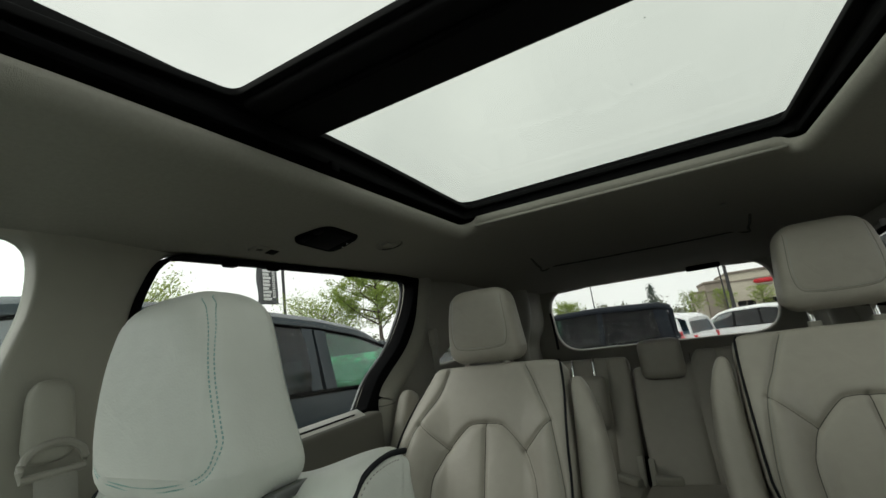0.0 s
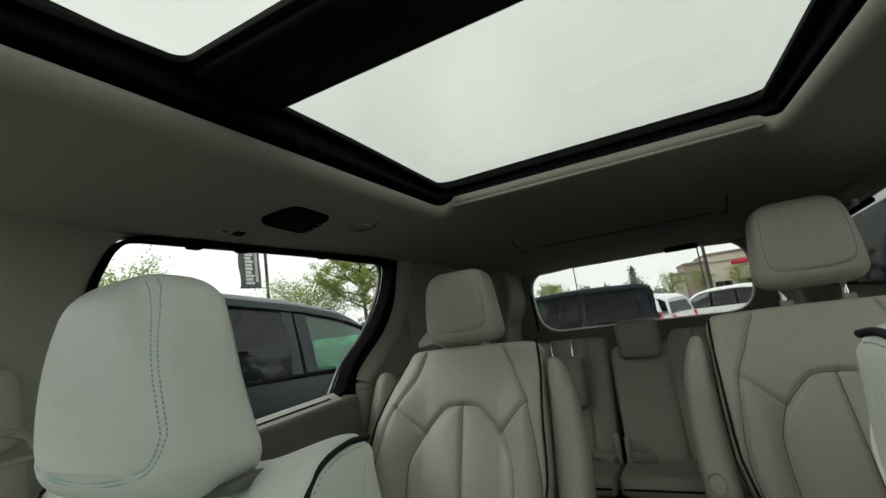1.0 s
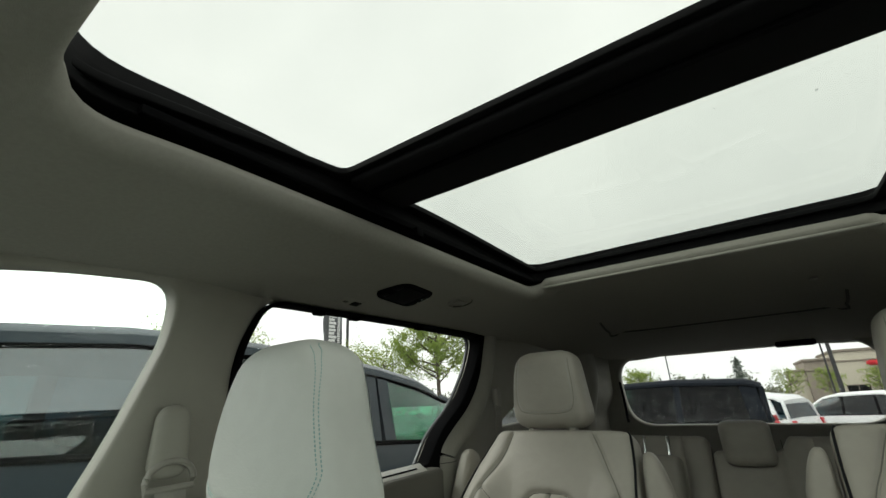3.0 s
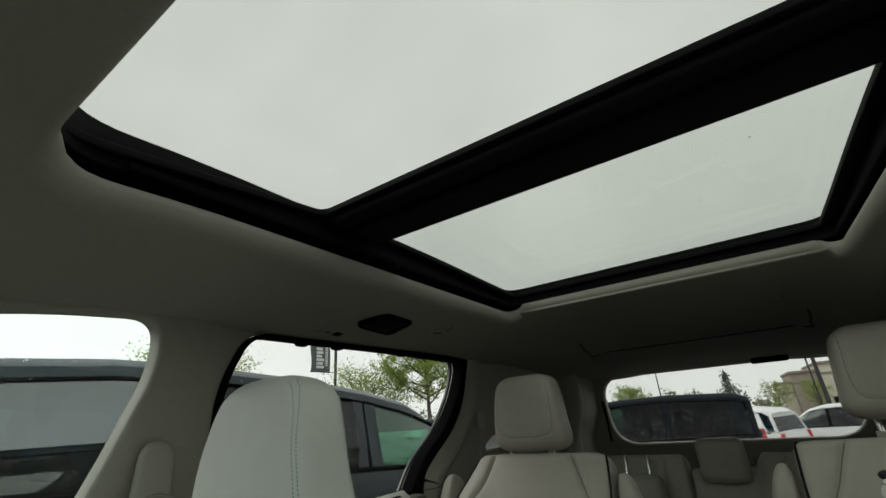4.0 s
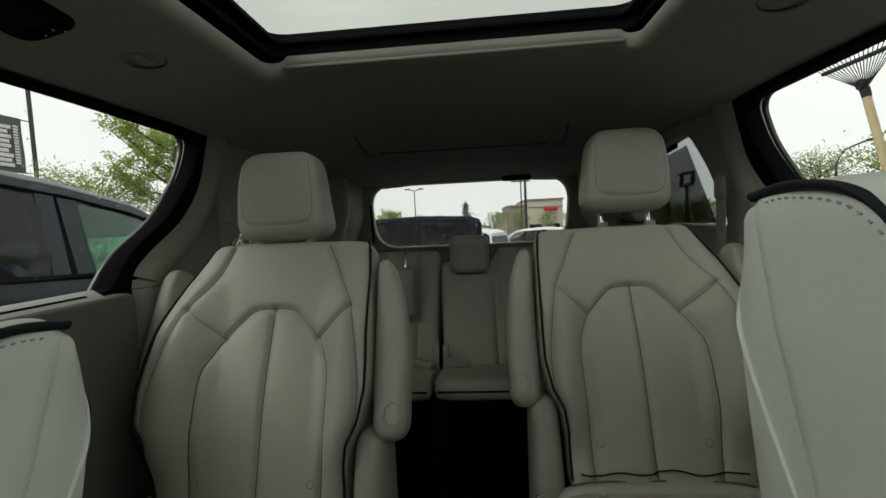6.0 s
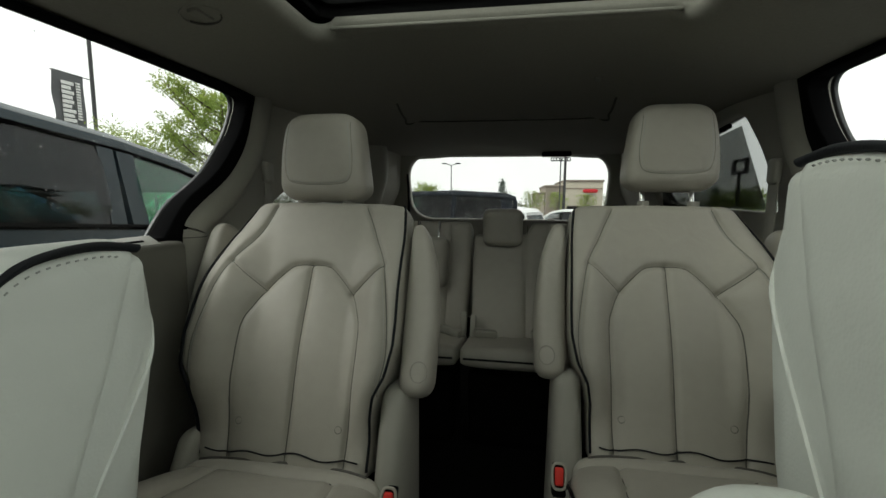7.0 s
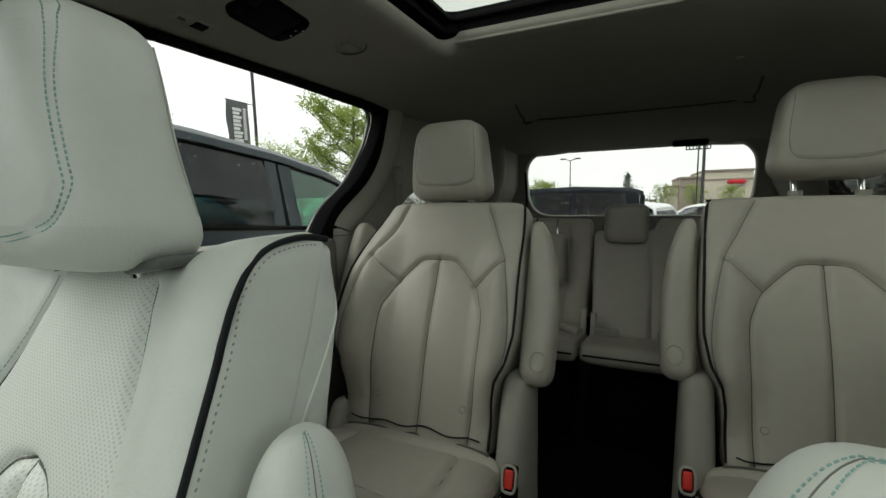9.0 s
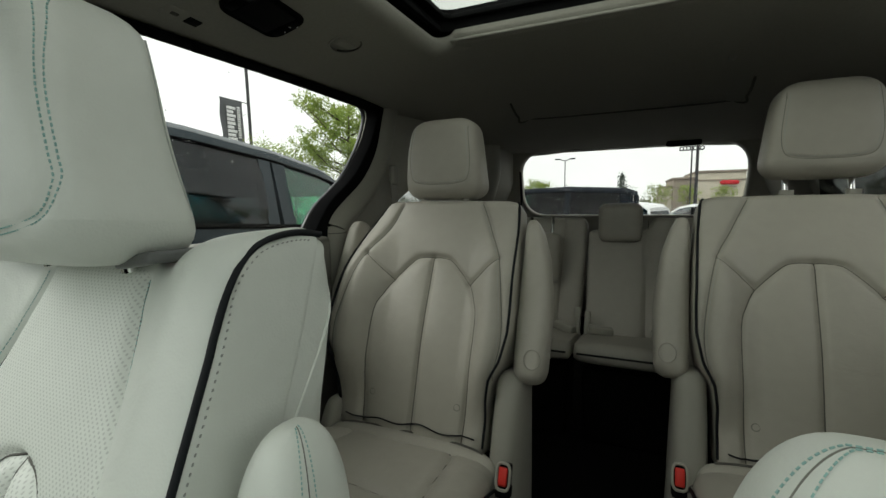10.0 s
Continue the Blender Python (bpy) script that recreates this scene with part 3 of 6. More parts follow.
bm = plate([(-0.62, 1.05), (0.62, 1.05), (0.62, 1.52), (-0.62, 1.52)], [], 0.005, 0.0005, [-0.3, 0, 0.3], [1.3], lambda a, b, d: (a, 2.50 + 0.05 * (1 - (a / 0.7) ** 2) + 0.04 + d - 0.25 * (b - 1.3), b))
pane = part("tailgate_pane", bm, M_PANE_TAIL, rear, "rear window pane speckled with rain")
brake = obj("brake_lamp_housing", *box(0.20, 2.44, 1.464, 0.36, 2.50, 1.492, 0.008), M_BLACK, rear, "dark high brake lamp housing")

# floor, dashboard end and windscreen
fl = obj("floor", *box(-0.82, -1.25, FLOOR - 0.05, 0.82, 2.95, FLOOR), M_CARPET)
tagged(fl, "black carpeted cabin floor", "floor", kind="structure")
fw = obj("wall_front", *box(-0.80, -1.29, FLOOR, 0.80, -1.24, 1.05, 0.01), M_BLACK)
tagged(fw, "plain black bulkhead at the front", "bulkhead", kind="structure")
ws = obj("windscreen", [(-0.78, -1.24, 1.06), (0.78, -1.24, 1.06), (0.72, -0.42, 1.585), (-0.72, -0.42, 1.585), (-0.78, -1.243, 1.063), (0.78, -1.243, 1.063), (0.72, -0.423, 1.588), (-0.72, -0.423, 1.588)],
         [(0, 1, 2, 3), (4, 5, 6, 7), (0, 1, 5, 4), (1, 2, 6, 5), (2, 3, 7, 6), (3, 0, 4, 7)], M_WINDSCREEN, None, "", False)
tagged(ws, "clear sloping windscreen glass", "windscreen", kind="structure")

# ---------------------------------------------------------------- seats
REC = math.atan(0.4)


def recline(x, y, z, a=REC):
    return Matrix.Translation((x, y, z)) @ Matrix.Rotation(-a, 4, "X")


def on_face(F, line, per=10, lift=0.0006):
    """Lay a polyline of (x, s) on a padded face."""
    pts = []
    for (ax, ay), (bx, by) in zip(line[:-1], line[1:]):
        n = max(2, int(math.hypot(bx - ax, by - ay) / 0.008))
        for k in range(n):
            q = k / n
            pts.append((ax + (bx - ax) * q, ay + (by - ay) * q))
    pts.append(line[-1])
    return [(x, F(x, s) - lift, s) for x, s in pts]


def offset_line(line, d):
    L = np.array(line, float)
    T = np.gradient(L, axis=0)
    T /= np.linalg.norm(T, axis=1)[:, None] + 1e-9
    return [tuple(p) for p in L + np.stack([-T[:, 1], T[:, 0]], 1) * d]


def sm2(pts, per=6):
    return [(p[0], p[1]) for p in smooth_path(pts, per)]


def upholstered_back(length, wz, t, seams, bolster, n=5.0, count=300, rows=150, cap=0.045, groove=0.0065, gw=0.0065, lumbar=0.012, fade=True, puff=0.007):
    """Returns the geometry of a backrest and the depth of its front face."""
    ws, ww = zip(*wz)

    def half_w(s):
        return float(np.interp(s, ws, ww))

    def half_t(s):
        return t

    def relief(x, s):
        d = np.zeros(np.shape(x))
        top_fade = 1 - step(length * 0.62, length * 0.95, s) if fade else 1.0
        d -= bolster * step(0.10, 0.19, np.abs(x)) * step(0.06, 0.2, s) * top_fade
        d -= lumbar * np.exp(-((s - length * 0.42) / 0.14) ** 2) * np.exp(-(x / 0.12) ** 2)
        near = np.full(np.shape(x), 9.0)
        for line in seams:
            q = seg_dist(x, s, line)
            near = np.minimum(near, q)
            d += groove * np.exp(-(q / gw) ** 2)
        return d - puff * (1 - np.exp(-near / 0.022))

    def disp(x, y, s):
        return relief(x, s) * step(0.0, 0.5, -y / t)

    V, f = pad(length, rows, count, half_w, half_t, n, cap, 2.4, disp)
    V = V + np.array([0.0, t, 0.0])

    def F(x, s):
        w = half_w(s)
        k = min(s, length - s)
        tt = t
        if k < cap:
            sh = 1 - (1 - (1 - k / cap) ** 2.4) ** (1 / 2.4)
            w -= cap * sh
            tt -= min(cap, t * 0.85) * sh
        q = min(abs(x) / max(w, 1e-3), 0.999)
        return t - tt * (1 - q ** n) ** (1 / n) + float(relief(np.array([x]), np.array([s]))[0])

    return (V, f), F


def headrest_pad(parent, h, wb, wt, t, m, material, seam_lines, thread, label, both=True, thread_r=0.0008, n=4.2, shoulder=0.0, groove=0.003, taper=0.12):
    def hw(s):
        crown = max(0.0, (s - h + 0.09) / 0.09) ** 2
        foot = max(0.0, (0.06 - s) / 0.06) ** 2
        return wb + (wt - wb) * (s / h) ** 1.2 - shoulder * (crown + foot)

    def relief(x, s):
        d = np.zeros(np.shape(x))
        for line in seam_lines:
            d += groove * np.exp(-(seg_dist(x, s, line) / 0.004) ** 2)
        return d

    def ht(s):
        return t * (1 - taper * s / h)

    def bow(s):
        return -0.012 * math.sin(math.pi * s / h) - (t - ht(s))

    V, f = pad(h, 50, 110, hw, ht, n, 0.04, 2.2, lambda x, y, s: relief(x, s) * (y < -t * 0.3), bow)
    ob = obj("headrest", *moved((V, f), m), material, parent, label)

    def F(x, s):
        s = min(max(s, 0.0), h)
        w = hw(s)
        k = min(s, h - s)
        tt = ht(s)
        if k < 0.04:
            sh = 1 - (1 - (1 - k / 0.04) ** 2.2) ** (1 / 2.2)
            w -= 0.04 * sh
            tt -= 0.04 * sh
        q = min(abs(x) / w, 0.999)
        return -tt * (1 - q ** n) ** (1 / n) + float(relief(np.array([x]), np.array([s]))[0]) + bow(s)

    if both:
        for k in (-1, 1):
            side = []
            for q in np.linspace(0.05, h - 0.03, 30):
                u = 0.80 - 0.12 * math.sin(math.pi * q / h)
                side.append((k * (hw(q) * (1 - u ** n) ** (1 / n) + 0.0002), bow(q) + u * ht(q), q))
            obj("seam", *moved(tube(side, 0.0009, 5), m), M_GREYTHREAD, ob)
    for line in seam_lines:
        if not both:
            obj("seam", *moved(tube(on_face(F, line, lift=0.0), 0.0009, 5), m), M_SEAMLIGHT, ob)
        for dd in ((-0.0022, 0.0022) if both else (0.005,)):
            obj("stitching", *moved(stitches(on_face(F, offset_line(line, dd), lift=0.0002), 0.0048, thread_r), m), thread, ob)
    return ob, F


def captain_seat(sg, x0, dy, head_z, head_x, label):
    """Second-row seat; sg is the side of the aisle-side armrest."""
    top = thing("captain_seat", (x0, 0.75 + dy, FLOOR), label, "car seat", "second-row captain seats")
    B = Matrix.Translation((-x0, -0.75 - dy, -FLOOR))
    ca = math.cos(REC)
    zb, yb = 0.64, 0.722 + dy

    def sz(z):
        return (z - zb) / ca

    wz = [(sz(z), w) for z, w in ((0.60, 0.185), (0.70, 0.186), (0.756, 0.188), (0.80, 0.197), (0.84, 0.219), (0.90, 0.232), (0.95, 0.233), (1.03, 0.231), (1.12, 0.225), (1.22, 0.200))]
    arch = sm2([(-0.132, sz(0.655)), (-0.138, sz(0.80)), (-0.140, sz(0.92)), (-0.128, sz(0.965)), (-0.108, sz(1.003)), (-0.058, sz(1.053)), (-0.035, sz(1.063)), (0, sz(1.065)), (0.035, sz(1.063)), (0.058, sz(1.053)),
                (0.108, sz(1.003)), (0.128, sz(0.965)), (0.140, sz(0.92)), (0.138, sz(0.80)), (0.132, sz(0.655))], 4)
    mid = [(0, sz(0.655)), (0, sz(0.85)), (0, sz(1.065))]
    diag = [[(k * 0.110, sz(1.003)), (k * 0.150, sz(1.035)), (k * 0.186, sz(1.064))] for k in (-1, 1)]
    outer = [sm2([(k * 0.118, sz(1.204)), (k * 0.150, sz(1.135)), (k * 0.186, sz(1.064)), (k * 0.205, sz(0.97)), (k * 0.212, sz(0.88)), (k * 0.196, sz(0.80))], 4) for k in (-1, 1)]
    (V, f), F = upholstered_back(sz(1.215), wz, 0.058, [arch, mid] + diag + outer, 0.054, cap=0.024)
    m = B @ recline(x0, yb, zb)
    aisle = [(sz(z), d) for z, d in ((0.66, 0.0), (1.12, 0.0), (1.22, 0.016))]
    door = [(sz(z), d) for z, d in ((0.66, 0.030), (0.71, 0.042), (0.768, 0.047), (0.825, 0.050), (0.90, 0.042), (0.98, 0.029), (1.09, 0.006), (1.163, -0.012), (1.21, -0.032))]

    def wp(geo):
        """Square shoulder on the aisle side, sloping one on the door side."""
        P = np.array(geo[0], float)
        w = np.interp(P[:, 2], [a for a, _ in wz], [b for _, b in wz])
        q = np.clip((np.abs(P[:, 0]) - 0.12) / (w - 0.12), 0, 1.1)
        on = P[:, 0] * sg > 0
        da = np.interp(P[:, 2], [a for a, _ in aisle], [b for _, b in aisle])
        dd = np.interp(P[:, 2], [a for a, _ in door], [b for _, b in door])
        P[:, 0] += np.sign(P[:, 0]) * q * np.where(on, da, dd)
        return P, geo[1]

    V, f = wp((V, f))
    back = obj("backrest", *moved((V, f), m), M_LEATHER_DIM, top, "pale grey leather backrest with arched stitched panels")
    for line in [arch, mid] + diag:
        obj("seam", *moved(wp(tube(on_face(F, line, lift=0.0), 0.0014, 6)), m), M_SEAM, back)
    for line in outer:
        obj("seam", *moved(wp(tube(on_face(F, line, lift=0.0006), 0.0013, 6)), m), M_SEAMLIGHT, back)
        obj("stitching", *moved(wp(stitches(on_face(F, offset_line(line, 0.005 if line[0][0] < 0 else -0.005), lift=0.0004), 0.0055, 0.0008)), m), M_GREYTHREAD, back, "pale grey-teal stitching")
    # piping on the side edge of the front face
    for k in (-1, 1):
        pp = []
        for s in np.linspace(0.02, sz(1.213), 60):
            w = float(np.interp(s, [a for a, _ in wz], [b for _, b in wz]))
            up = max(0.0, s - sz(1.195))
            x = w * (1 - ((0.058 - 0.019) / 0.058) ** 5) ** 0.2 - up * 0.25
            lift = 0.054 * float(step(0.06, 0.2, s)) * (1 - float(step(sz(1.215) * 0.62, sz(1.215) * 0.95, s)))
            pp.append((k * (x + 0.002), 0.012 - lift + up * 0.6, s))
        obj("piping", *moved(wp(tube(pp, 0.0030, 8)), m), M_PIPING, back, "dark navy edge piping")
    # rippled hem where the backrest meets the cushion
    hem = [(x, sz(0.676) + 0.004 * math.sin(x * 55) + 0.003 * math.sin(x * 23 + 1)) for x in np.linspace(-0.165, 0.165, 60)]
    obj("hem", *moved(wp(tube(on_face(F, hem, lift=0.004), 0.0019, 6)), m), M_PIPING, back, "dark rippled lower hem")
    # hard shell behind
    V, f = pad(sz(1.19), 30, 60, lambda s: float(np.interp(s, [a for a, _ in wz], [b for _, b in wz])) - 0.012, lambda s: 0.03, 4, 0.03)
    obj("back_shell", *moved(wp((V, f)), m @ Matrix.Translation((0, 0.115, 0))), M_SHELL, top, "grey plastic seat back shell")
    for k in (-1, 1):
        bx, bs = k * 0.116, sz(0.732)
        c, s_ = np.cos(np.linspace(0, 2 * np.pi, 15)[:-1]), np.sin(np.linspace(0, 2 * np.pi, 15)[:-1])
        obj("anchor_button", *moved(tube([(bx + 0.0075 * a, F(bx, bs) - 0.0002, bs + 0.0075 * b) for a, b in zip(c, s_)], 0.0009, 5, None, True), m), M_SEAMLIGHT, back, "small round child-seat anchor marker")
    # headrest with a U-shaped seam
    hb = 0.217
    hm = B @ Matrix.Translation((head_x, 0.995 + dy, head_z)) @ Matrix.Rotation(radians(-2), 4, "X")
    useam = sm2([(-0.078, 0.19), (-0.086, 0.10), (-0.078, 0.055), (-0.05, 0.043), (0, 0.041), (0.05, 0.043), (0.078, 0.055), (0.086, 0.10), (0.078, 0.19)], 5)
    head, HF = headrest_pad(top, hb, 0.114, 0.092, 0.063, hm, M_LEATHER_DIM, [useam], M_GREYTHREAD, "pale grey leather headrest with stitched face", False, 0.0007, 4.4, 0.008, 0.0016)
    for k in (-1, 1):
        p0 = B @ Vector((head_x + k * 0.06, 0.995 + dy, head_z + 0.03))
        p1 = B @ Vector((head_x + k * 0.06, 0.965 + dy, 1.18))
        obj("headrest_post", *tube([p1, p0], 0.0065, 10), M_CHROME, top, "notched chrome headrest post")
        obj("post_sleeve", *moved(tube([(0, 0, -0.01), (0, 0, 0.008)], 0.014, 12), Matrix.Translation(B @ Vector((head_x + k * 0.06, 0.968 + dy, 1.215)))), M_SHELL, top)
    # seat cushion
    turn = Matrix(((-1, 0, 0, 0), (0, 0, -1, 0), (0, -1, 0, 0), (0, 0, 0, 1)))
    cs = [[(-0.235, 0.055), (0, 0.06), (0.235, 0.055)], sm2([(-0.13, 0.06), (-0.155, 0.28), (-0.15, 0.42)], 4), sm2([(0.13, 0.06), (0.155, 0.28), (0.15, 0.42)], 4), [(-0.155, 0.27), (0, 0.25), (0.155, 0.27)]]
    (V, f), CF = upholstered_back(0.52, [(0, 0.215), (0.1, 0.238), (0.5, 0.245)], 0.065, cs, 0.022, 4.5, 150, 70, 0.04, lumbar=-0.004)
    cm = B @ Matrix.Translation((x0, 0.752 + dy, 0.655)) @ Matrix.Rotation(radians(-7), 4, "X") @ turn
    cush = obj("seat_cushion", *moved((V, f), cm), M_LEATHER_DIM, top, "pale grey leather seat cushion")
    for line in cs:
        obj("seam", *moved(tube(on_face(CF, line, lift=0.0004), 0.0015, 5), cm), M_SEAM, cush)
    # Shade in the gap behind the cushion is drawn as a dark tube.
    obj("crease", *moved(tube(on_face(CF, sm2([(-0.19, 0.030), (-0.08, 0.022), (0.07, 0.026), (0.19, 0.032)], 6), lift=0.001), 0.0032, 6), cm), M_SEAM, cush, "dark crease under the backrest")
    for k in (-1, 1):
        pp = [(k * 0.243, CF(0.235, s) + 0.012, s) for s in np.linspace(0.03, 0.48, 24)]
        obj("piping", *moved(tube(pp, 0.0035, 6), cm), M_PIPING, cush, "dark navy edge piping")
    # seat base
    obj("seat_base", *moved(box(x0 - 0.20, 0.36 + dy, FLOOR, x0 + 0.20, 0.80 + dy, 0.56, 0.03, 3), B), M_SHELL, top, "grey plastic seat base")
    # recliner shield on the aisle side with the buckle
    V, f = pad(0.40, 30, 60, lambda s: 0.042 - 0.009 * (s / 0.4), lambda s: 0.115 - 0.05 * (s / 0.4) ** 1.5, 3.2, 0.04)
    sm_ = B @ Matrix.Translation((x0 + sg * 0.232, 0.775 + dy, FLOOR)) @ Matrix.Rotation(radians(-10), 4, "X")
    obj("side_shield", *moved((V, f), sm_), M_SHELL, top, "grey moulded recliner shield")
    om_ = B @ Matrix.Translation((x0 - sg * 0.232, 0.735 + dy, FLOOR)) @ Matrix.Rotation(radians(-12), 4, "X")
    V, f = pad(0.28, 30, 60, lambda s: 0.034 - 0.010 * (s / 0.28), lambda s: 0.125 - 0.065 * (s / 0.28) ** 1.5, 3.2, 0.03)
    obj("side_shield", *moved((V, f), om_), M_SHELL, top, "grey moulded outer seat shield")
    bm_ = B @ Matrix.Translation((x0 + sg * 0.261, 0.645 + dy, 0.672 if sg > 0 else 0.656)) @ Matrix.Rotation(radians(-22), 4, "X") @ Matrix.Scale(0.82, 4)
    a = np.linspace(0, 2 * np.pi, 29)[:-1]
    c4, s4 = np.cos(a), np.sin(a)
    rim_ = [(0.0165 * np.sign(c) * abs(c) ** 0.6, -0.0105, 0.030 * np.sign(q) * abs(q) ** 0.6) for c, q in zip(c4, s4)]
    bk = obj("buckle_stalk", *moved(box(-0.0135, -0.012, -0.026, 0.0135, 0.030, 0.026, 0.006, 3), bm_), M_BLACK, top, "dark belt buckle sunk in its well")
    obj("buckle_button", *moved(box(-0.0108, -0.0170, -0.0215, 0.0108, -0.009, 0.0215, 0.0045, 3), bm_), M_RED, bk, "red release button")
    obj("buckle_rim", *moved(tube(rim_, 0.0036, 8, None, True), bm_), M_TRIM, bk, "pale grey rim of the buckle")
    obj("buckle_well", *moved(box(-0.017, -0.009, -0.050, 0.017, 0.030, -0.020, 0.006, 2), bm_), M_BLACK, bk, "dark hollow under the buckle")
    # raised armrests on both sides
    for k, xa, z0, ln, full, ya, tips in ((sg, 0.234, 0.788, 0.396, 0.077, 0.772, (0.42, 0.60, 0.80, 0.93, 1.0)), (-sg, 0.275, 0.80, 0.375, 0.060, 0.812, (0.70, 0.78, 0.86, 0.95, 1.0))):
        prof = ([0, 0.12, ln - 0.22, ln - 0.16, ln - 0.09, ln - 0.04, ln], [tips[4] * 0.96, tips[4], tips[4], tips[3], tips[2], tips[1], tips[0]])

        def wide(s, prof=prof, full=full):
            return full * float(np.interp(s, *prof))

        V, f = pad(ln, 50, 80, lambda s: wide(s) / 2, lambda s, l=ln: 0.052 - 0.012 * (s / l) ** 3, 3.2, 0.042)
        V = np.array(V)
        V[:, 0] = k * (np.array([wide(s) / 2 for s in V[:, 2]]) + k * V[:, 0])
        am = B @ recline(x0 + k * xa, ya + 0.05 + dy, z0)
        arm = obj("armrest", *moved((V, f), am), M_LEATHER_DIM, top, "raised padded leather armrest")
        a = np.linspace(0, 2 * np.pi, 25)[:-1]
        obj("pivot_cover", *moved(tube([(k * full * 0.62 + 0.018 * np.cos(q), -0.0535 + 0.004 * max(0, k * np.cos(q)), 0.055 + 0.022 * np.sin(q)) for q in a], 0.0012, 5, None, True), am), M_SHELL, arm, "round pivot cover")
        ln_ = [(k * (wide(s) * 0.80), -0.0455 + 0.010 * (s / ln) ** 3, s) for s in np.linspace(0.10, ln - 0.04, 40)]
        obj("stitching", *moved(stitches(ln_, 0.0055, 0.0007), am), M_DIMPLE, arm)
    return top


captain_seat(1, -0.42, 0.0, 1.213, -0.418, "pale grey leather captain seat beside the sliding door")
captain_seat(-1, 0.42, 0.155, 1.247, 0.440, "pale grey leather captain seat with raised headrest")


def front_seat(sg, x0, dz, dy, arm, label):
    """Front seat facing away from the rear; sg is its aisle side."""
    top = thing("captain_seat", (x0, 0.0, FLOOR), label, "car seat", "front seats")
    B = Matrix.Translation((-x0, 0, -FLOOR))
    ca = math.cos(REC)
    zb, yb = 0.62 + dz, -0.124 + dy

    def sz(z):
        return z - 0.62

    wz = [(0, 0.215), (sz(0.8), 0.236), (sz(1.0), 0.24), (sz(1.1), 0.236), (sz(1.19), 0.226)]
    side = [sm2([(k * 0.084, sz(1.165)), (k * 0.089, sz(1.125)), (k * 0.103, sz(1.066)), (k * 0.133, sz(0.987)), (k * 0.150, sz(0.90)), (k * 0.156, sz(0.72))], 5) for k in (-1, 1)]
    arch = sm2([(-0.118, sz(0.72)), (-0.100, sz(0.85)), (-0.064, sz(0.935)), (-0.034, sz(0.973)), (0, sz(0.983)), (0.034, sz(0.973)), (0.064, sz(0.935)), (0.100, sz(0.85)), (0.118, sz(0.72))], 5)
    mid = [(0, sz(0.7)), (0, sz(0.98))]
    (V, f), F = upholstered_back(sz(1.19), wz, 0.040, side + [arch, mid], 0.03, 8.0, 210, 110, 0.028, fade=False)
    V = np.array(V)
    V[:, 2] -= 0.030 * (1 - step(0.06, 0.225, np.abs(V[:, 0]))) * step(sz(1.08), sz(1.19), V[:, 2])

    def sunk(geo):
        """The dip in the middle of the shoulder line, for what lies on the face."""
        P = np.array(geo[0], float)
        P[:, 2] -= 0.030 * (1 - step(0.06, 0.225, np.abs(P[:, 0]))) * step(sz(1.08), sz(1.19), P[:, 2])
        return P, geo[1]

    m = B @ Matrix.Translation((x0, yb, zb)) @ Matrix(((1, 0, 0, 0), (0, 1, 0.47, 0), (0, 0, 1, 0), (0, 0, 0, 1)))
    back = obj("backrest", *moved((V, f), m), M_LEATHER_LIT, top, "pale grey leather backrest with perforated centre")
    back.data.materials.append(M_PERF)
    V = np.asarray(V)
    for p in back.data.polygons:
        c = V[list(p.vertices)].mean(0)
        lim = np.interp(c[2], [sz(0.72), sz(0.90), sz(0.987), sz(1.066), sz(1.125)], [0.156, 0.150, 0.133, 0.103, 0.089])
        if abs(c[0]) < lim - 0.003 and c[1] < 0.05 and c[2] < sz(1.150):
            p.material_index = 1
    for line in side + [arch, mid]:
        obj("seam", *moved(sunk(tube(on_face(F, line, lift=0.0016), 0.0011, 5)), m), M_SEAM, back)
    for line in side:
        obj("stitching", *moved(sunk(stitches(on_face(F, offset_line(line, -0.0062 if line[0][0] < 0 else 0.0062), lift=0.0008), 0.005, 0.0006)), m), M_TEAL, back, "teal stitching")
    # thick dark piping round the side panel
    T, N = 0.040, 8.0

    def edge(s, d):
        """A point on the rounded front-side edge, d behind the front."""
        w = float(np.interp(s, [a for a, _ in wz], [b for _, b in wz]))
        q = (1 - abs((T - d) / T) ** N) ** (1 / N)
        lift = (0.03 * float(step(0.06, 0.2, s)) + 0.007) * float(step(0.0, 0.5, (T - d) / T))
        return w * q, d - lift

    zt = sz(1.19)
    for k in (-1, 1):
        full = []
        for s in np.linspace(0.03, zt - 0.075, 34):
            x, y = edge(s, 0.008)
            full.append((k * (x + 0.001), y - 0.001, s))
        x0_, y0_ = abs(full[-1][0]), full[-1][1]
        full += [tuple(p) for p in smooth_path([full[-1], (k * (x0_ + 0.001), -0.031, zt - 0.045), (k * 0.2260, -0.020, zt - 0.022), (k * 0.2240, -0.001, zt - 0.009), (k * 0.2215, 0.036, zt - 0.005), (k * 0.2215, 0.072, zt - 0.010)], 6)[1:]]
        obj("piping", *moved(tube(full, 0.0032, 10), m), M_PIPING, back, "thick dark navy piping")
        st = []
        for p, q in zip(full[:-1], full[1:]):
            if p[1] > 0.060:
                break
            ty, tz = q[1] - p[1], q[2] - p[2]
            ln = math.hypot(ty, tz) + 1e-9
            w = float(np.interp(p[2], [a for a, _ in wz], [b for _, b in wz]))
            st.append((k * (w * 0.999 + 0.0008), p[1] + 0.0068 * tz / ln, p[2] - 0.0068 * ty / ln))
        obj("stitching", *moved(stitches(st, 0.0056, 0.0008, 0.32), m), M_DIMPLE, back)
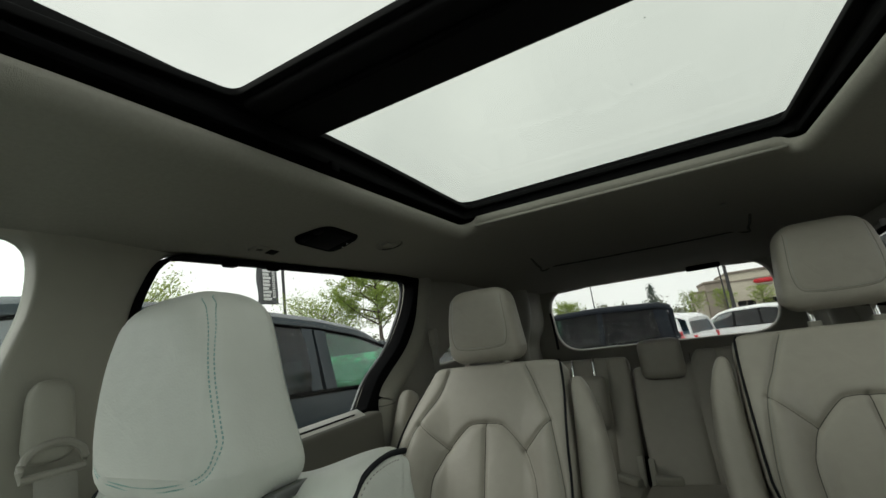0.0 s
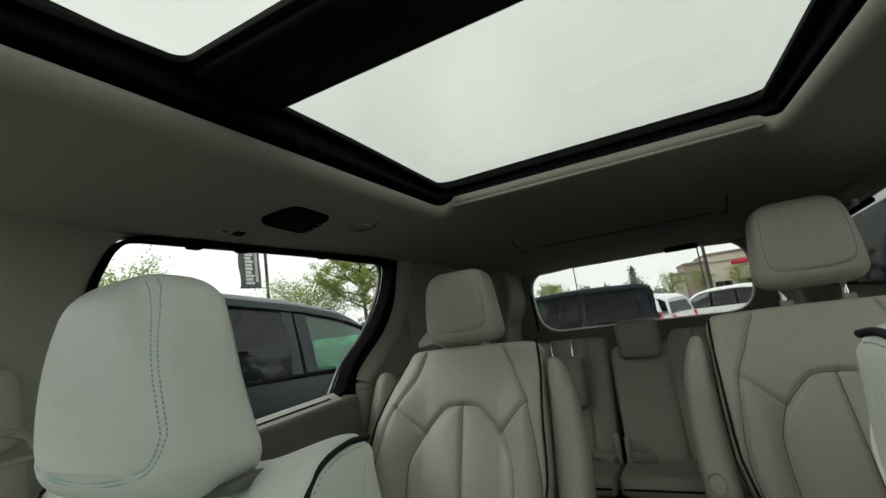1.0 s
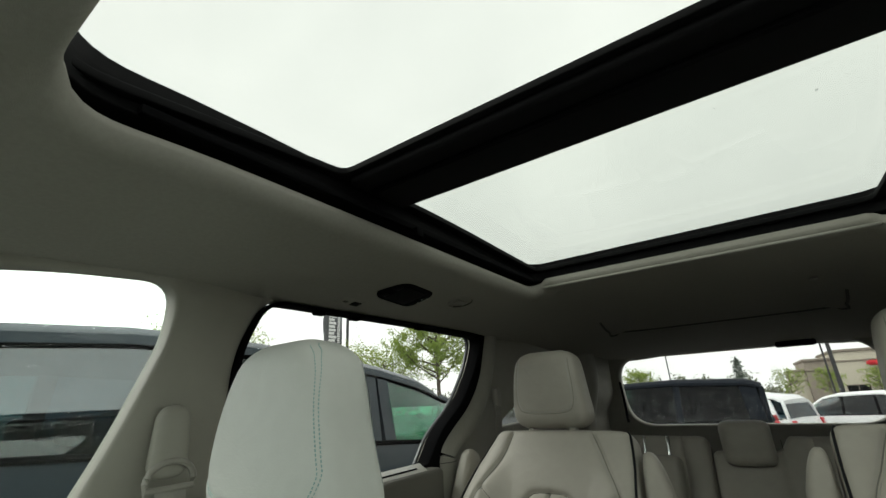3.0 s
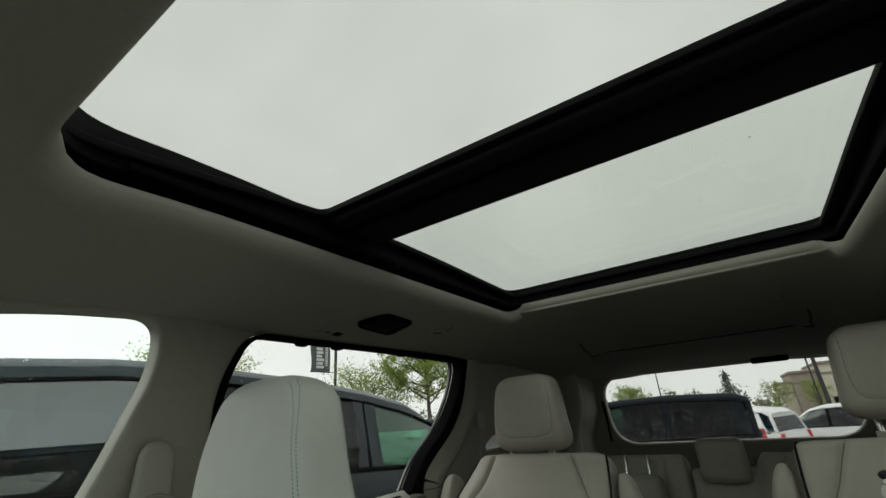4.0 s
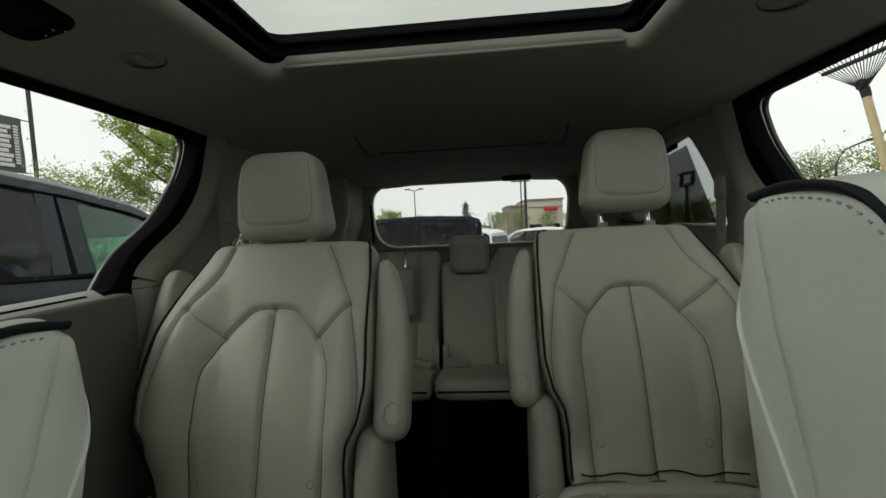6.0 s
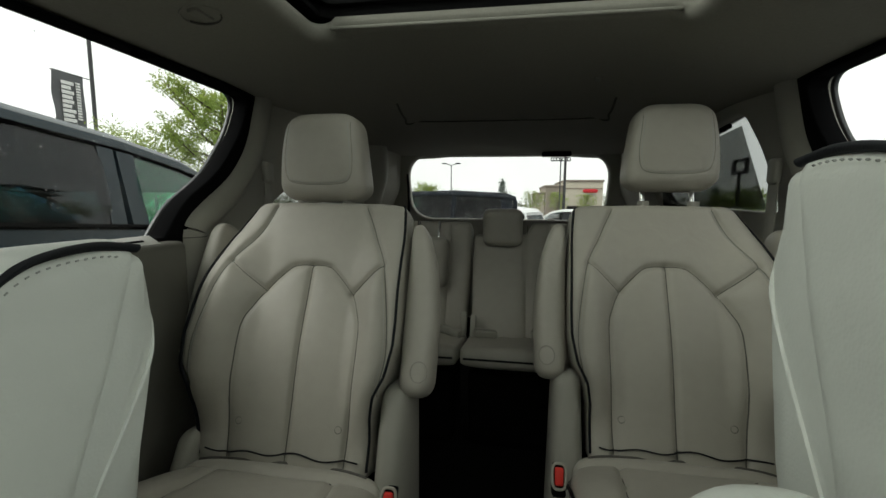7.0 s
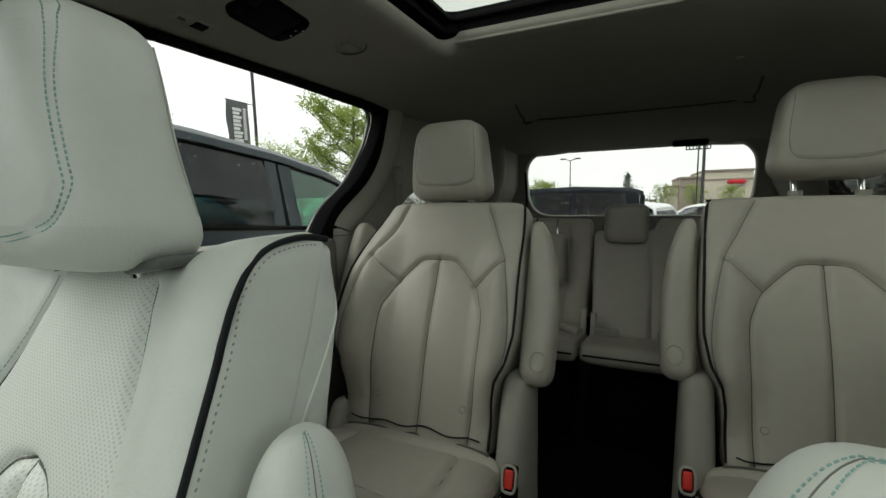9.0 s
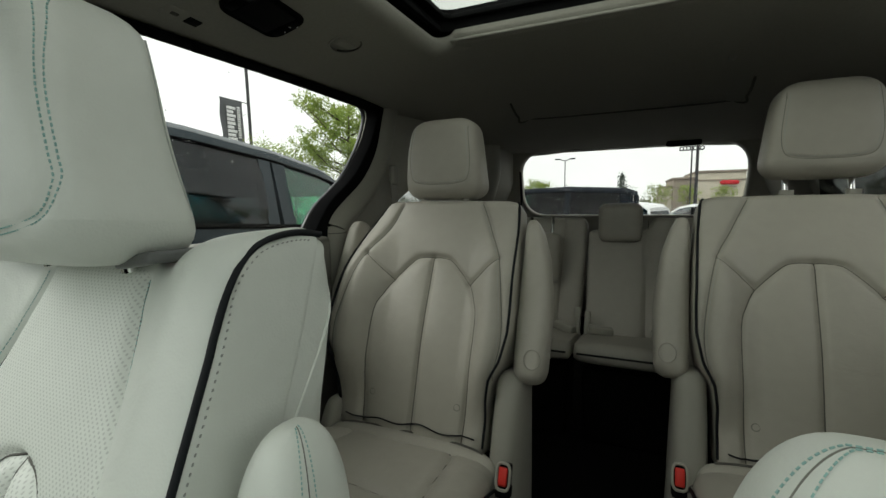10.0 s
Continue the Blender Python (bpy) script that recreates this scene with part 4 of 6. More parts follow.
    # upright rear shell of the backrest
    def front_of(s):
        return -0.124 + 0.47 * s + 0.014

    def rear_of(s):
        return float(np.interp(s, [0.0, 0.25, 0.40, 0.455, 0.50, 0.545, 0.56], [0.120, 0.165, 0.198, 0.211, 0.220, 0.222, 0.216]))

    V2, f2 = pad(sz(1.178), 40, 80, lambda s: float(np.interp(s, [a for a, _ in wz], [b for _, b in wz])) - 0.0010, lambda s: max(0.012, (rear_of(s) - front_of(s)) / 2), 10, 0.012, 2.4, None, lambda s: (rear_of(s) + front_of(s)) / 2)
    V2 = np.array(V2)
    V2[:, 2] -= 0.030 * (1 - step(0.06, 0.225, np.abs(V2[:, 0]))) * step(sz(1.08), sz(1.178), V2[:, 2])
    obj("back_panel", *moved((V2, f2), B @ Matrix.Translation((x0, dy, zb))), M_LEATHER_LIT, top, "pale grey seat back panel")
    # raised welt running down both flanks
    for k in (-1, 1):
        sw = []
        for d, q in smooth_path([(0.097, 0.522), (0.104, 0.49), (0.097, 0.452), (0.085, 0.41), (0.066, 0.35), (0.046, 0.28)], 8):
            w = float(np.interp(q, [a for a, _ in wz], [b for _, b in wz]))
            fr, re = front_of(q), rear_of(q)
            u1 = min(0.99, abs(d - 0.124 + 0.47 * q - (re + fr) / 2) / max(0.012, (re - fr) / 2))
            u2 = min(0.999, abs(d - T) / T)
            sw.append((k * (max((w - 0.0010) * (1 - u1 ** 10) ** 0.1, w * (1 - u2 ** N) ** (1 / N)) + 0.0002), d, q))
        obj("welt", *moved(tube(sw, 0.0016, 8), m), M_LEATHER_LIT, back)
    # headrest
    hm = B @ Matrix.Translation((x0 + sg * 0.012, 0.098 + dy, 1.160 + dz)) @ Matrix.Rotation(radians(-4), 4, "X")
    half_u = [(0.064, 0.224), (0.0815, 0.208), (0.0935, 0.180), (0.103, 0.135), (0.112, 0.090), (0.114, 0.066), (0.098, 0.042), (0.050, 0.031)]
    us = sm2([(-a, b) for a, b in half_u] + [(0, 0.028)] + half_u[::-1], 6)
    head, HF = headrest_pad(top, 0.236, 0.138, 0.090, 0.066, hm, M_LEATHER_LIT, [us], M_TEAL, "pale grey leather headrest with teal double stitching", True, 0.0008, 4.6, 0.018, 0.003, 0.22)
    for k in (-1, 1):
        obj("headrest_post", *tube([B @ Vector((x0 + k * 0.07, 0.115 + dy, 1.15 + dz)), B @ Vector((x0 + k * 0.07, 0.105 + dy, 1.20 + dz))], 0.007, 10), M_CHROME, top)
        obj("post_sleeve", *moved(box(-0.026, -0.024, -0.006, 0.026, 0.026, 0.005, 0.004, 3), B @ Matrix.Translation((x0 + k * 0.120, 0.112 + dy, 1.166 + dz)) @ Matrix.Rotation(radians(k * -8), 4, "Y")), M_GUIDE, top, "grey plastic headrest guide")
    # cushion
    turn = Matrix(((-1, 0, 0, 0), (0, 0, -1, 0), (0, -1, 0, 0), (0, 0, 0, 1)))
    (V, f), CF = upholstered_back(0.52, [(0, 0.225), (0.5, 0.25)], 0.07, [[(-0.13, 0.05), (-0.15, 0.46)], [(0.13, 0.05), (0.15, 0.46)]], 0.025, 4.5, 100, 50, 0.045)
    cm = B @ Matrix.Translation((x0, -0.06 + dy, 0.66 + dz)) @ Matrix.Rotation(radians(-6), 4, "X") @ turn
    obj("seat_cushion", *moved((V, f), cm), M_LEATHER_LIT, top, "pale grey leather seat cushion")
    obj("seat_base", *moved(box(x0 - 0.21, -0.50, FLOOR, x0 + 0.21, -0.04, 0.55, 0.03, 3), B), M_BLACK, top, "dark seat base")
    # aisle-side armrest, folded up
    V, f = pad(0.36, 110, 130, lambda s: arm[3], lambda s: 0.046, 2.8, 0.10, 2.0)
    am = B @ Matrix.Translation((x0 + sg * arm[0], arm[1], arm[2] - 0.36)) @ Matrix.Rotation(radians(-4), 4, "X")
    rest = obj("armrest", *moved((V, f), am), M_LEATHER_LIT, top, "folded-up padded armrest with teal stitching")
    # stitched rim over the crown of the armrest
    def rim(fr, lift):
        half = []
        for k in np.concatenate([np.linspace(0.33, 0.10, 24), 0.10 * (1 - np.sin(np.linspace(0, np.pi / 2 * 0.97, 30)))]):
            sh = 1 - (1 - (1 - k / 0.10) ** 2) ** 0.5 if k < 0.10 else 0.0
            w_ = max(0.002, arm[3] - min(0.10, arm[3] * 0.85) * sh)
            t_ = max(0.002, 0.046 - min(0.10, 0.046 * 0.85) * sh)
            half.append((w_ * (1 - fr ** 2.8) ** (1 / 2.8) + lift, -fr * t_ - lift * fr, 0.36 - k + lift * sh))
        half = [(sg * x, y, z) for x, y, z in half]
        return half + ([(-x, y, z) for x, y, z in half[::-1]] if sg < 0 else [])

    for fr in ((0.22, 0.52) if sg > 0 else (0.45, 0.78)):
        obj("stitching", *moved(stitches(rim(fr, 0.0003), 0.0034, 0.0006), am), M_TEAL, rest, "teal stitching")
    obj("seam", *moved(tube(rim(0.37 if sg > 0 else 0.62, 0.0), 0.0005, 5), am), M_SEAMLIGHT, rest)
    return top


front_seat(1, -0.452, 0.006, 0.016, (0.284, 0.088, 1.056, 0.034), "pale grey leather front passenger seat with dark piping")
front_seat(-1, 0.450, 0.070, 0.042, (0.292, 0.092, 1.112, 0.055), "pale grey leather driver seat set higher")

# ---------------------------------------------------------------- third row
def third_back(xa, xb, label, seams, dip=None):
    xc, hw_ = (xa + xb) / 2, (xb - xa) / 2
    top = thing("rear_bench", (xc, 1.5, FLOOR), label, "car seat", "third-row bench")
    B = Matrix.Translation((-xc, -1.5, -FLOOR))
    (V, f), F = upholstered_back(0.482, [(0, hw_ - 0.01), (0.3, hw_), (0.5, hw_)], 0.05, [[(x - xc, 0.02), (x - xc, 0.47)] for x in seams], 0.0, 7, 160, 80, 0.026)
    if dip is not None:
        V = np.array(V)
        V[:, 2] -= 0.048 * (1 - step(dip - 0.02, dip + 0.02, V[:, 0] + xc)) * step(0.28, 0.47, V[:, 2])
    m = B @ recline(xc, 1.455, 0.69)
    b = obj("backrest", *moved((V, f), m), M_LEATHER_DIM, top, "grey leather bench backrest")
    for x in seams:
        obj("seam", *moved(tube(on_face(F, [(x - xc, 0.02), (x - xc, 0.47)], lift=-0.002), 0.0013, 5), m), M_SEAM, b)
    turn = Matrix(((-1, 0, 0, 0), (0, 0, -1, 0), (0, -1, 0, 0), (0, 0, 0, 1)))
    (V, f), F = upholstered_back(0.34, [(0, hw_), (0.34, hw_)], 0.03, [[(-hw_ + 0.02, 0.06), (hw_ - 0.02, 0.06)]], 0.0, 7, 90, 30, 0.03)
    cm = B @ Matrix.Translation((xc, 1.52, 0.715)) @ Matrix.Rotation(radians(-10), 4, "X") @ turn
    c = obj("seat_cushion", *moved((V, f), cm), M_LEATHER_DIM, top, "grey leather bench cushion")
    obj("piping", *moved(tube([(x, 1.181, 0.744) for x in np.linspace(xa + 0.012, xb - 0.012, 12)], 0.0035, 6), B), M_PIPING, c, "dark piping under the cushion front")
    obj("seat_base", *moved(box(xa + 0.02, 1.26, FLOOR, xb - 0.02, 1.48, 0.67, 0.02), B), M_CARPET, top, "dark carpeted bench base")
    return top


third_back(-0.62, -0.108, "narrow section of the grey leather third-row bench", [-0.19, -0.54])
third_back(-0.100, 0.62, "wide section of the grey leather third-row bench", [0.107, 0.19], 0.115)


def bench_headrest(x, z, y, w, h, label):
    top = thing("headrest", (x, y, z), label, "headrest", "third-row headrests")
    V, f = pad(h, 30, 70, lambda s: w, lambda s: 0.045, 3.6, 0.03)
    obj("pad", V, f, M_LEATHER_DIM, top)
    return top


bench_headrest(0.012, 1.045, 1.60, 0.075, 0.142, "low grey leather headrest on the bench centre")
# folded headrest of the narrow section: the pad hangs in front of its posts
fh = thing("folded_headrest", (-0.277, 1.525, 0.885), "grey leather headrest folded forward over the bench", "headrest", "third-row headrests")
V, f = pad(0.195, 30, 70, lambda s: 0.085, lambda s: 0.045, 3.6, 0.03)
obj("pad", *moved((V, f), Matrix.Rotation(radians(-14), 4, "X")), M_LEATHER_DIM, fh)
for k in (-1, 1):
    obj("headrest_post", *tube([(k * 0.041, 0.10, 0.185), (k * 0.041, 0.085, 0.245), (k * 0.041, 0.06, 0.175)], 0.006, 10), M_CHROME, fh, "short bright chrome post")
# belt buckles on the bench
for x, y, ang, red in ((-0.155, 1.40, -28, 0), (-0.035, 1.40, 14, 0), (0.140, 1.43, 80, 1)):
    bt = thing("seat_belt_buckle", (x, y, 0.756), "short belt buckle lying on the bench cushion", "belt buckle", "third-row buckles")
    rz_ = Matrix.Rotation(radians(ang), 4, "Z") @ Matrix.Rotation(radians(6), 4, "Y")
    obj("casing", *moved(box(-0.040, -0.016, -0.012, 0.040, 0.016, 0.014, 0.006, 3), rz_), M_TRIM, bt, "pale grey plastic casing")
    obj("release_button", *moved(box(0.030, -0.010, -0.006, 0.039, 0.010, 0.009, 0.002), rz_), M_RED if red else M_SHELL, bt, "red release button" if red else "grey release button")
# upright belt stalks in the split of the bench
for x, h in ((-0.117, 0.105), (-0.083, 0.095)):
    bs = thing("belt_stalk", (x, 1.43, 0.715), "pale belt stalk rising in the bench split", "seat belt", "bench belt stalks")
    obj("webbing", *moved(box(-0.010, 0.0, 0.0, 0.010, 0.012, h, 0.004, 2), Matrix.Rotation(radians(-15), 4, "X")), M_TRIM, bs)

# ---------------------------------------------------------------- fittings on ceiling and pillars
lm = thing("overhead_console", (-0.572, 0.512, roof_z(-0.572, 0.512)), "dark glossy overhead light and climate panel", "overhead console")
tilt = Matrix.Rotation(radians(-13), 4, "Y") @ Matrix.Rotation(radians(7), 4, "Z")
bm = plate(rounded([(-0.048, -0.078), (0.048, -0.070), (0.048, 0.070), (-0.048, 0.078)], 0.034, 8), [], 0.014, 0.005, [], [], lambda a, b, d: tuple(tilt @ Vector((a, b, d - 0.001))))
part("bezel", bm, M_BLACK, lm)
obj("lens", *moved(box(-0.036, -0.050, -0.011, 0.036, 0.040, -0.006, 0.003, 2), tilt), M_BLACKGLOSS, lm, "dark glossy lens")
for a, b in ((0.012, 0.052), (-0.006, 0.060), (0.022, 0.062)):
    obj("indicator", *moved(box(a - 0.0014, b - 0.0014, -0.0120, a + 0.0014, b + 0.0014, -0.0105, 0.0005), tilt), M_SIGNWHITE, lm, "tiny pale indicator dot")
for i, (a, b) in enumerate(((-0.02, 0.055), (0.018, 0.055), (-0.02, -0.062), (0.018, -0.062))):
    obj("push_button", *moved(box(a - 0.010, b - 0.009, -0.011, a + 0.010, b + 0.009, -0.007, 0.002), tilt), M_BLACKGLOSS, lm)
for sg, y in ((-1, 0.72), (1, 0.70)):
    cx = sg * 0.545
    vt = thing("coat_hook_cap", (cx, y, roof_z(cx, y)), "round grey folding hook set in the headliner", "coat hook", "ceiling hooks")
    a = np.linspace(0, 2 * np.pi, 29)[:-1]
    tl = Matrix.Rotation(radians(-sg * -12), 4, "Y")
    obj("rim", *moved(tube([(0.036 * np.cos(q), 0.040 * np.sin(q), -0.001) for q in a], 0.0025, 6, None, True), tl), M_HEADLINER, vt)
    a2 = np.linspace(0.1 * np.pi, 0.95 * np.pi, 15)
    obj("finger_slot", *moved(tube([(0.032 * np.cos(q), 0.036 * np.sin(q), -0.001) for q in a2], 0.002, 6), tl), M_SEAM, vt, "dark crescent slot")
    obj("tongue", *moved(box(-0.010, -0.03, -0.006, 0.010, 0.022, 0.004, 0.003), tl), M_SHELL, vt)
hk = thing("ceiling_hook", (0.296, 1.36, roof_z(0.296, 1.36)), "tiny pale hook on the headliner", "hook")
obj("loop", *box(-0.010, -0.012, -0.007, 0.010, 0.012, 0.002, 0.003), M_SHELL, hk)
ct = thing("ceiling_switch", (-0.690, 0.440, roof_z(-0.690, 0.440)), "small moulded switch plate with a dark display in the headliner", "switch")
tq = Matrix.Rotation(radians(-13), 4, "Y") @ Matrix.Rotation(radians(5), 4, "Z")
obj("plate", *moved(box(-0.017, -0.042, -0.004, 0.017, 0.034, 0.003, 0.0035, 3), tq), M_HEADLINER, ct)
obj("display", *moved(box(-0.010, 0.000, -0.0055, 0.010, 0.027, -0.003, 0.001), tq), M_BLACKGLOSS, ct, "dark display")
obj("key", *moved(box(-0.004, -0.030, -0.0055, 0.004, -0.016, -0.003, 0.001), tq), M_SEAM, ct, "small dark key")
for y in (0.40, 0.52, 0.80):
    cl = thing("window_clip", (-0.765, y, 1.536), "small black clip on the window edge", "clip", "window clips")
    obj("body", *box(-0.008, -0.016, -0.012, 0.010, 0.016, 0.006, 0.004), M_BLACK, cl)

# front belt anchor on the pillar
for sg in (-1, 1):
    ba = thing("front_seat_belt", (sg * 0.735, 0.080, 1.232), "grey front seat belt hanging from its pillar guide", "seat belt", "front seat belts")
    V, f = pad(0.115, 24, 50, lambda s: 0.032 - 0.006 * s / 0.115, lambda s: 0.014, 3, 0.03)
    obj("guide_cover", *moved((V, f), Matrix.Rotation(radians(90), 4, "Z") @ Matrix.Translation((0, 0, -0.02))), M_TRIM, ba, "grey height adjuster cover")
    a = np.linspace(0, np.pi, 13)
    obj("loop", *tube([(-sg * 0.018, 0.036 * np.cos(q), 0.028 * np.sin(q) - 0.02) for q in a] + [(-sg * 0.018, -0.036, -0.032), (-sg * 0.018, 0.036, -0.032), (-sg * 0.018, 0.036, -0.02)], 0.0055, 8), M_SHELL, ba, "grey belt guide loop")
    obj("webbing", *moved(box(-0.002, -0.024, -0.62, 0.002, 0.024, -0.035, 0.0008), Matrix.Translation((-sg * 0.018, 0, 0)) @ Matrix.Rotation(radians(4), 4, "X")), M_BELT, ba, "grey woven webbing")
# rear belts on the pillars behind the second row
for sg in (-1, 1):
    rb = thing("rear_seat_belt", (sg * 0.738, 1.235, 1.27), "grey second-row seat belt on its pillar", "seat belt", "second-row seat belts")
    obj("guide_cover", *moved(pad(0.07, 16, 36, lambda s: 0.022, lambda s: 0.012, 3, 0.015), Matrix.Rotation(radians(90), 4, "Z")), M_SHELL, rb)
    obj("webbing", *box(-0.002, -0.022, -0.60, 0.002, 0.022, 0.01, 0.0008), M_BELT, rb)
tb = thing("third_row_belt", (-0.47, 2.02, 1.16), "dark webbing strap beside the tailgate", "seat belt")
obj("webbing", *tube([(0, 0, 0.18), (0.01, -0.02, 0.10), (0.02, -0.05, 0.0)], 0.006, 6), M_BLACK, tb)

# pulled-up sunshade in the right quarter window
sh = thing("quarter_sunshade", (0.715, 1.6, 1.2), "grey mesh sunshade pulled up on the quarter window", "sunshade")
cloth = [(1.335, 1.20), (1.412, 1.452), (1.62, 1.428), (2.05, 1.385), (2.1, 1.20)]
vs = [(side_x(a, b) - 0.012 - 0.715, a - 1.6, b - 1.2) for a, b in cloth] + [(side_x(a, b) - 0.010 - 0.715, a - 1.6, b - 1.2) for a, b in cloth]
obj("mesh_cloth", vs, [(0, 1, 2, 3, 4), (9, 8, 7, 6, 5), (0, 1, 6, 5), (1, 2, 7, 6), (2, 3, 8, 7), (3, 4, 9, 8), (4, 0, 5, 9)], M_MESH, sh, "grey see-through mesh", False)
obj("pull_rod", *tube([(-0.012, 1.43 - 1.6, 1.455 - 1.2), (-0.012, 1.75 - 1.6, 1.422 - 1.2)], 0.009, 8), M_BLACK, sh, "black pull rod")
obj("rod_hook", *box(-0.022, 1.515 - 1.6, 1.452 - 1.2, -0.008, 1.53 - 1.6, 1.475 - 1.2, 0.004), M_SIGNWHITE, sh, "white hook")

# ---------------------------------------------------------------- outdoors
SLOPE = math.atan(0.042)


def ground_z(y):
    return -0.08 - 0.042 * y


gr = obj("ground", [(-900, -900, ground_z(-900)), (900, -900, ground_z(-900)), (900, 900, ground_z(900)), (-900, 900, ground_z(900))], [(0, 1, 2, 3)], M_ASPHALT, None, "", False)
tagged(gr, "wet grey asphalt parking lot sloping gently away", "parking lot", kind="structure")


def wheel(parent, x, y, r):
    a = np.linspace(0, 2 * np.pi, 25)[:-1]
    prof = [(r * 0.62, -0.10), (r * 0.92, -0.11), (r, -0.07), (r, 0.07), (r * 0.92, 0.11), (r * 0.62, 0.10)]
    vs, fs = [], []
    for q in a:
        for pr, px in prof:
            vs.append((x + px, y + pr * math.cos(q), r + pr * math.sin(q)))
    n = len(prof)
    for i in range(24):
        j = (i + 1) % 24
        for k in range(n):
            k2 = (k + 1) % n
            fs.append((i * n + k, i * n + k2, j * n + k2, j * n + k))
    w = obj("wheel", vs, fs, M_TYRE, parent, "black tyre")
    spokes = [tube([(x + 0.09 * (1 if x > 0 else -1), y, r), (x + 0.085 * (1 if x > 0 else -1), y + r * 0.6 * math.cos(q), r + r * 0.6 * math.sin(q))], 0.03, 5) for q in np.linspace(0, 2 * np.pi, 8)[:-1]]
    obj("rim", *join(*spokes), M_RIM, w, "silver alloy spokes")


def vehicle(name, m, paint, y_rear, y_front, roof, belt, w_belt, w_roof, roof_span, pillars, panes, label, group="", seats=(), hood_from=None):
    """A car along +y: roof and belt heights by length; pillars are (y at belt, y at roof, width); panes lie between pillars."""
    top = thing(name, (0, 0, 0), label, "car", group)
    top.matrix_world = m

    def R(y):
        return float(np.interp(y, [p[0] for p in roof], [p[1] for p in roof]))

    def Bz(y):
        return float(np.interp(y, [p[0] for p in belt], [p[1] for p in belt]))

    def plan(y):
        e = min(y - y_rear, y_front - y)
        return 1 - 0.16 * max(0, 1 - e / 0.7) ** 2.2

    # lower body
    ys = np.unique(np.concatenate([np.linspace(y_rear, y_front, 44), [y_rear + 0.02, y_rear + 0.06, y_front - 0.02, y_front - 0.06]]))
    vs, fs = [], []
    for y in ys:
        e = min(y - y_rear, y_front - y)
        drop = 0.22 * max(0, 1 - e / 0.08) ** 2
        w = w_belt * plan(y)
        b = Bz(y) - drop
        half = [(0.94, 0.20 + drop), (0.985, 0.32 + drop), (1.0, 0.62), (1.0, 0.80), (0.985, b - 0.08), (0.965, b), (0.94, b + 0.012), (0.5, b + 0.035), (0.0, b + 0.045)]
        ring = [(w * k, z) for k, z in half] + [(-w * k, z) for k, z in half[-2::-1]]
        vs += [(x, y, z) for x, z in ring]
    n = 17
    for i in range(len(ys) - 1):
        for k in range(n):
            k2 = (k + 1) % n
            fs.append((i * n + k, i * n + k2, (i + 1) * n + k2, (i + 1) * n + k))
    fs.append(tuple(range(n)))
    fs.append(tuple((len(ys) - 1) * n + k for k in range(n)))
    obj("body", vs, fs, paint, top, "", True, 30)
    # roof panel
    r0, r1 = roof_span
    yr = np.linspace(r0, r1, 26)
    vs, fs = [], []
    for y in yr:
        z = R(y)
        e = min(y - r0, r1 - y)
        w = w_roof * (1 - 0.10 * max(0, 1 - e / 0.4) ** 2)
        up = [(1.0, -0.075), (0.99, -0.035), (0.93, 0.0), (0.6, 0.025), (0, 0.035)]
        ring = [(w * k, z + h) for k, h in up] + [(-w * k, z + h) for k, h in up[-2::-1]] + [(-w * 0.95, z - 0.085), (w * 0.95, z - 0.085)]
        vs += [(x, y, q) for x, q in ring]
    n = 11
    for i in range(len(yr) - 1):
        for k in range(n):
            k2 = (k + 1) % n
            fs.append((i * n + k, i * n + k2, (i + 1) * n + k2, (i + 1) * n + k))
    fs += [tuple(range(n)), tuple((len(yr) - 1) * n + k for k in range(n))]
    obj("roof", vs, fs, paint, top, "", True, 35)
    for sg in (-1, 1):
        rr = [(sg * (w_roof * 0.985), y, R(y) - 0.078) for y in np.linspace(r0 + 0.1, r1 - 0.05, 24)]
        obj("window_trim", *tube(rr, 0.012, 6), M_BLACK, top)
        bb = [(sg * w_belt * plan(y) * 0.968, y, Bz(y) + 0.006) for y in np.linspace(r0 + 0.05, min(r1 + 0.6, y_front - 0.5), 24)]
        obj("belt_moulding", *tube(bb, 0.014, 6), M_BLACK, top)
        for yb, yt, wd, mt in pillars:
            a = [(sg * w_belt * plan(yb) * 0.955, yb - wd / 2, Bz(yb)), (sg * w_belt * plan(yb) * 0.955, yb + wd / 2, Bz(yb)),
                 (sg * w_roof * 0.985, yt + wd / 2, R(yt) - 0.06), (sg * w_roof * 0.985, yt - wd / 2, R(yt) - 0.06)]
            inn = [(x - sg * 0.05, y, z) for x, y, z in a]
            obj("pillar", a + inn, [(0, 1, 2, 3), (7, 6, 5, 4), (0, 1, 5, 4), (1, 2, 6, 5), (2, 3, 7, 6), (3, 0, 4, 7)], mt, top, "", False)
        for yb0, yb1, yt0, yt1, mt in panes:
            vs, fs = [], []
            K = 10
            for i in range(K + 1):
                q = i / K
                yb, yt = yb0 + (yb1 - yb0) * q, yt0 + (yt1 - yt0) * q
                for j in range(5):
                    u = j / 4
                    bulge = 0.02 * math.sin(math.pi * u)
                    vs.append((sg * (w_belt * plan(yb) * 0.945 * (1 - u) + w_roof * 0.975 * u + bulge), yb * (1 - u) + yt * u, Bz(yb) * (1 - u) + (R(yt) - 0.07) * u))
            for i in range(K):
                for j in range(4):
                    fs.append((i * 5 + j, i * 5 + j + 1, (i + 1) * 5 + j + 1, (i + 1) * 5 + j))
            k = len(vs)
            vs += [(x - sg * 0.005, y, z) for x, y, z in vs]
            fs += [tuple(i + k for i in f[::-1]) for f in fs]
            obj("side_window", vs, fs, mt, top)
    # windscreen and rear screen
    hb = hood_from if hood_from else r1 + 0.8
